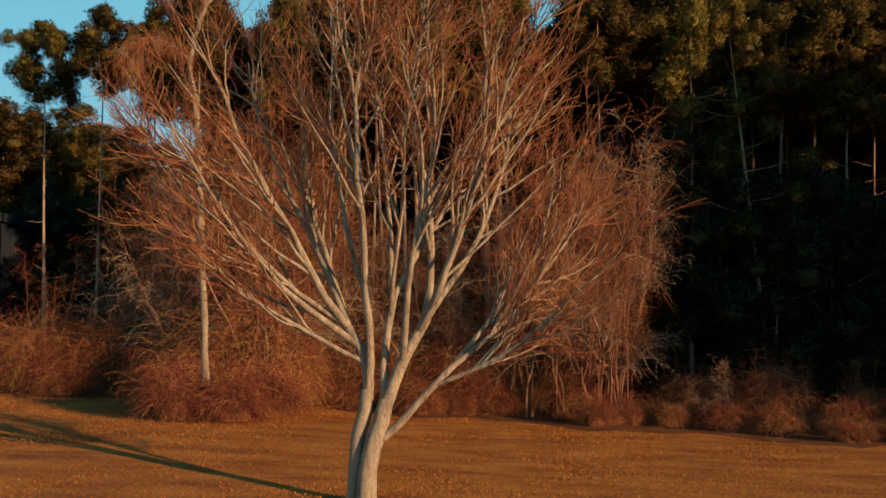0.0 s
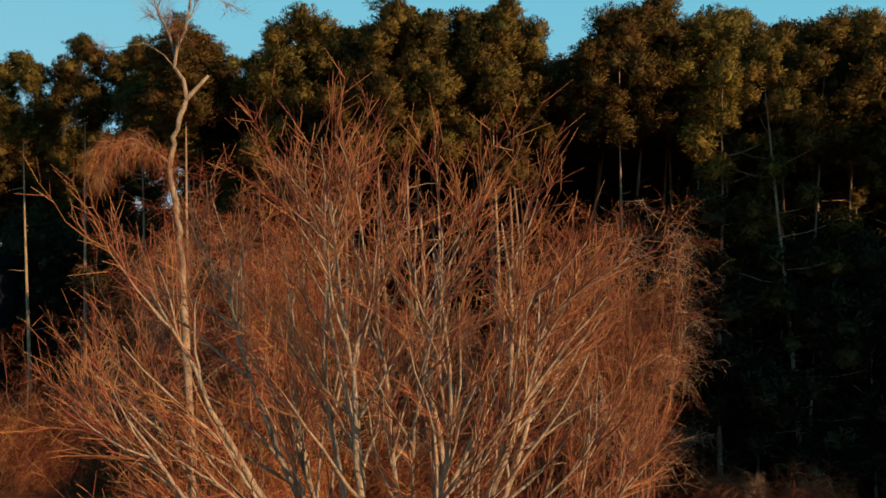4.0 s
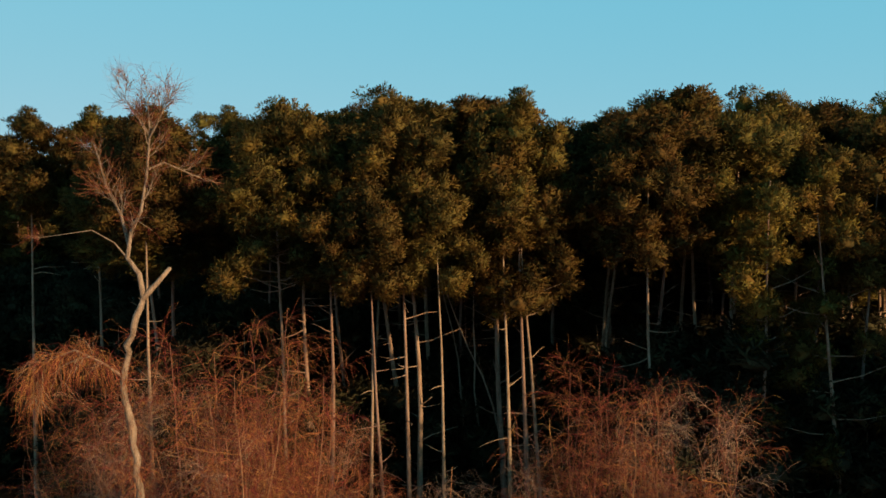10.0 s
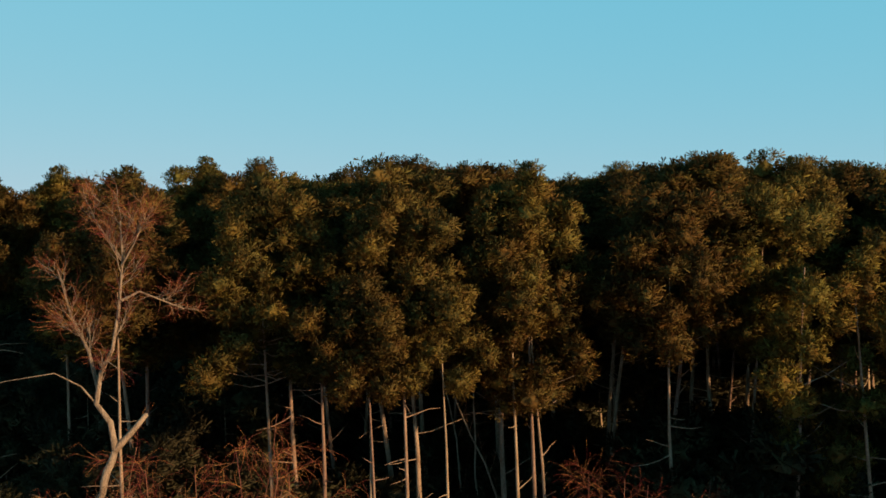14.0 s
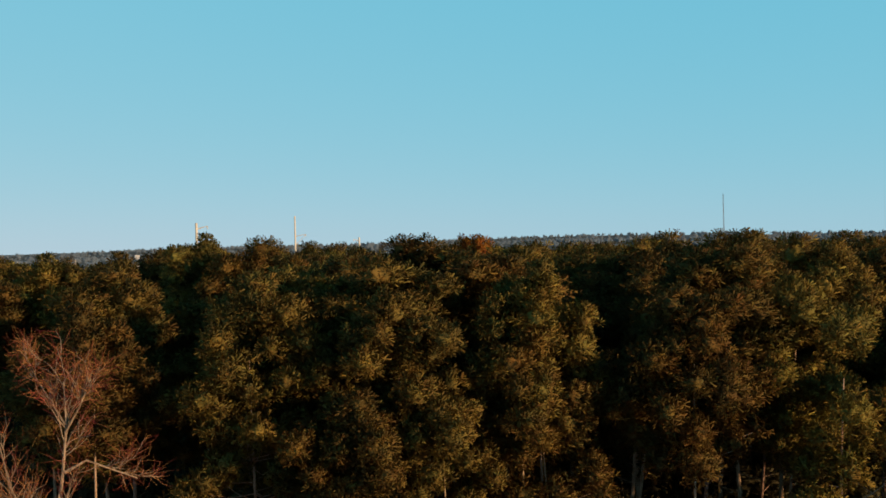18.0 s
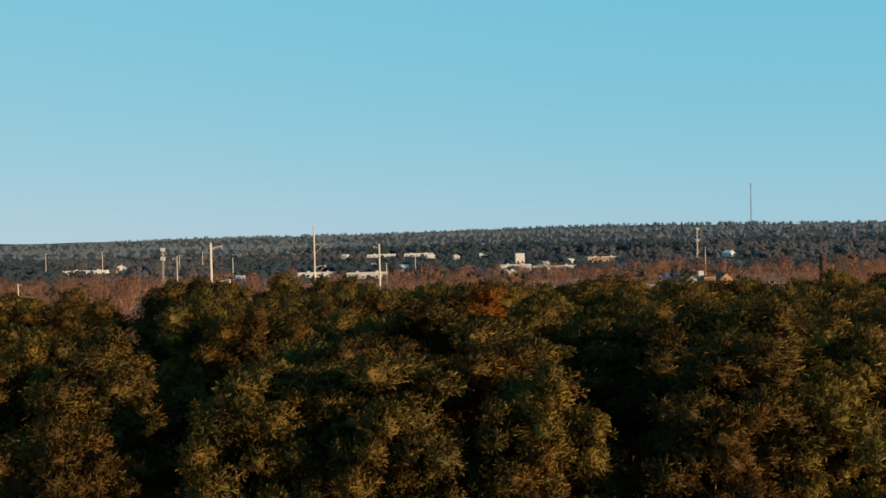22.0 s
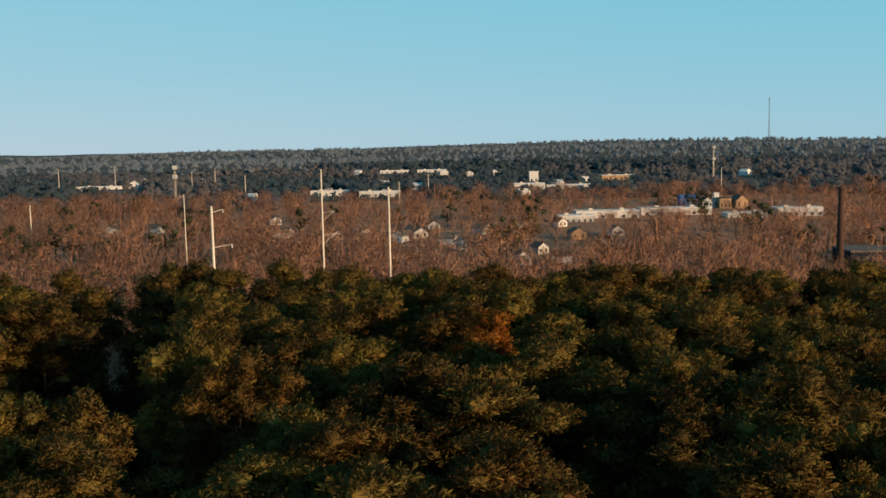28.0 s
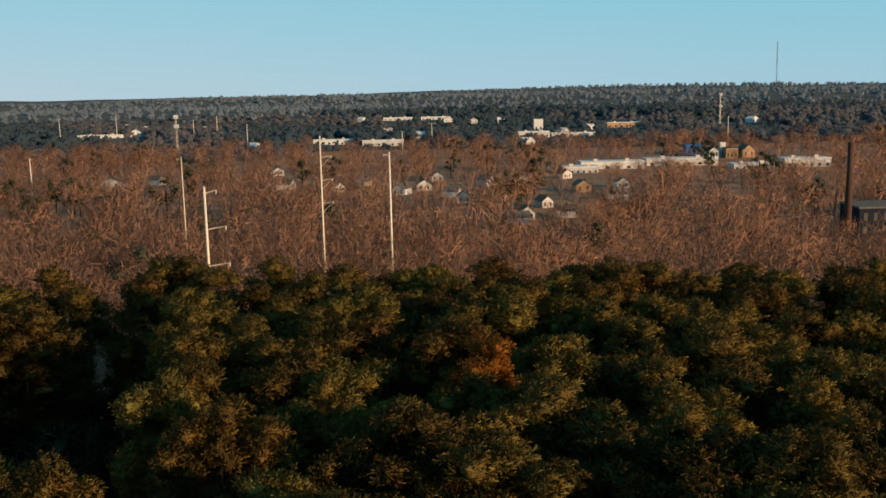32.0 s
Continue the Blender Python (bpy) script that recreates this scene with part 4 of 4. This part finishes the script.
smokestack(124.0, 330.0, 14.6)


rng = np.random.default_rng(17)
for q in range(16):
    y = rng.uniform(820, 1500)
    house(rng.uniform(-0.5, 0.5) * y, y, rng.uniform(9, 15), 9, rng.uniform(6, 8), rng.uniform(-90, 90), None, M_PALE, "far pale house among the hill woods")

# ---- poles and masts ----
def pole(x, y, top, r, arms, label, pin=0.35, brace=0.0):
    root = new("utility_pole")
    z = float(height(x, y))
    root.location = (x, y, z)
    g = Geo()
    h = top - z
    r *= 0.7
    tube(g, [(0, 0, -0.3), (0, 0, h * 0.5), (0, 0, h)], [r * 1.25, r, r * 0.75], 8)
    part("shaft", g, M_STEEL, root, smooth=True)
    for dz, length in arms:
        g = Geo()
        tube(g, [(0, 0, h - dz - 0.35), (length * 0.5, 0, h - dz - 0.15), (length, 0, h - dz)], [r * 0.4, r * 0.32, r * 0.2], 5)
        if brace:
            tube(g, [(0, 0, h - dz - brace), (length * 0.5, 0, h - dz - brace * 0.5), (length, 0, h - dz)], [r * 0.25, r * 0.25, r * 0.2], 5)
        arm = part("arm", g, M_STEEL, root)
        g = Geo()
        tube(g, [(length * 0.97, 0, h - dz), (length * 0.97, 0, h - dz - pin)], [0.06, 0.06], 6)
        part("insulator", g, M_WHITE, arm)
    tagged(root, label, "utility pole", "transmission poles")


PALE_POLE = "pale steel transmission pole with side arms"
pole(-24.6, 117.5, 24.4, 0.24, ((0.3, 1.2), (3.9, 2.0), (7.6, 2.2)), PALE_POLE)
pole(-21.0, 172.6, 26.8, 0.22, ((3.0, 1.8), (6.6, 1.8), (10.2, 1.8)), PALE_POLE, 0.35, 1.8)
pole(-11.4, 187.4, 23.2, 0.28, ((0.3, -1.0),), PALE_POLE)
pole(-54.2, 212, 21.6, 0.17, ((0.3, -0.9),), PALE_POLE)
THIN = "thin pale pole above the town's trees"
for x, y, h in ((-384, 948, 26), (-356, 1024, 23), (-260, 968, 19), (-237, 968, 22), (-175, 820, 23), (-43, 756, 18), (205, 764, 24), (-205, 480, 22)):
    pole(x, y, float(height(x, y)) + h, 0.42, ((0.5, 1.5),), THIN)
pole(-24, 880, float(height(-24, 880)) + 16, 0.42, ((0.4, 4.0), (0.4, -4.0)), "thin pole with a wide crossbar")


def mast(name, x, y, h, r, clusters, label, metal=M_STEEL):
    """A lattice mast: three legs with rungs and braces, and panels near its head."""
    root = new(name)
    root.location = (x, y, float(height(x, y)))
    feet = [np.array([math.cos(a), math.sin(a), 0]) * r for a in (0.3, 2.4, 4.5)]
    for f in feet:
        g = Geo()
        tube(g, [f, f * 0.6 + [0, 0, h]], [r * 0.16, r * 0.12], 5)
        part("leg", g, metal, root)
    n = int(h / (r * 4))
    g = Geo()
    lv = [(q * h / n, 1 - 0.4 * q / n) for q in range(n + 1)]
    for (z0, s0), (z1, s1) in zip(lv, lv[1:]):
        a = np.array([feet[k] * s0 + [0, 0, z0] for k in range(3)])
        b = np.array([feet[(k + 1) % 3] * s1 + [0, 0, z1] for k in range(3)])
        sticks(g, a, b, np.full(3, r * 0.07), np.full(3, r * 0.07))
    part("bracing", g, metal, root)
    for z in clusters:
        for q in range(6):
            g = Geo()
            c, s = math.cos(q * 1.047), math.sin(q * 1.047)
            box(g, c * r * 1.9 - r * 0.4, c * r * 1.9 + r * 0.4, s * r * 1.9 - r * 0.4, s * r * 1.9 + r * 0.4, h - z - 1.4, h - z + 1.4)
            part("antenna_panel", g, M_WHITE, root)
    tagged(root, label, name.replace("_", " "))


mast("cell_tower", -216, 760, 35, 0.8, (1.0, 8.0), "pale cell tower with two rings of panels")
mast("cell_tower", 280, 1068, 39, 0.9, (1.5, 14.0), "pale cell tower with panels near its head")
mast("radio_mast", 834.6, 2600, 118, 1.9, (), "tall thin radio mast on the ridge", M_ROOF)

# ---- trees of the valley and the hills ----
TREES = [far_bare(300 + k, 16, 850, 0.62) for k in range(6)]
LIGHT = [far_bare(320 + k, 8, 340, 1.35) for k in range(6)]
TUFTS = [far_green(340 + k, 8, 34) for k in range(4)]
LUMPS = [far_mass(360 + k) for k in range(8)]
rng = np.random.default_rng(8)
x, y = scatter(420, 1, lambda r, y: r.uniform(-0.62, 0.62, len(y)) * y, lambda r, n: 100 + 170 * r.uniform(0, 1, n) ** 1.2, clear)
woods("bare_woods", "leafless red-brown hardwoods behind the pines", TREES, x, y, (1.75 + 0.5 * smooth(118, 220, y) + rng.normal(0, 0.25, len(x))) * lower(x, y), M_BROWN, 1)
x, y = scatter(1750, 2, lambda r, y: r.uniform(-0.6, 0.6, len(y)) * y, lambda r, n: 262 + 540 * r.uniform(0, 1, n), clear)
woods("bare_woods", "leafless brown trees among the houses", LIGHT, x, y, rng.uniform(1.3, 2.3, len(x)) * lower(x, y), M_BROWN, 2)
x, y = scatter(50, 3, lambda r, y: r.uniform(-0.6, 0.6, len(y)) * y, lambda r, n: 230 + 520 * r.uniform(0, 1, n), clear)
x, y = np.r_[x, -226, -155, -116, -160, -172, -141, 18, 26, -33, -71, 11, -40], np.r_[y, 700, 575, 400, 424, 428, 336, 420, 424, 572, 560, 626, 150]
woods("evergreen_trees", "dark evergreens scattered among bare trees", TUFTS, x, y, rng.uniform(1.3, 2.1, len(x)), M_MIDGREEN, 3)


def patch(x, y):
    return np.sin(x / 130 + 1) + np.sin(y / 110 + x / 400) + 0.8 * np.sin(x / 47 + y / 90)


def wide_x(r, y):
    return r.uniform(-0.58, 0.58, len(y)) * y


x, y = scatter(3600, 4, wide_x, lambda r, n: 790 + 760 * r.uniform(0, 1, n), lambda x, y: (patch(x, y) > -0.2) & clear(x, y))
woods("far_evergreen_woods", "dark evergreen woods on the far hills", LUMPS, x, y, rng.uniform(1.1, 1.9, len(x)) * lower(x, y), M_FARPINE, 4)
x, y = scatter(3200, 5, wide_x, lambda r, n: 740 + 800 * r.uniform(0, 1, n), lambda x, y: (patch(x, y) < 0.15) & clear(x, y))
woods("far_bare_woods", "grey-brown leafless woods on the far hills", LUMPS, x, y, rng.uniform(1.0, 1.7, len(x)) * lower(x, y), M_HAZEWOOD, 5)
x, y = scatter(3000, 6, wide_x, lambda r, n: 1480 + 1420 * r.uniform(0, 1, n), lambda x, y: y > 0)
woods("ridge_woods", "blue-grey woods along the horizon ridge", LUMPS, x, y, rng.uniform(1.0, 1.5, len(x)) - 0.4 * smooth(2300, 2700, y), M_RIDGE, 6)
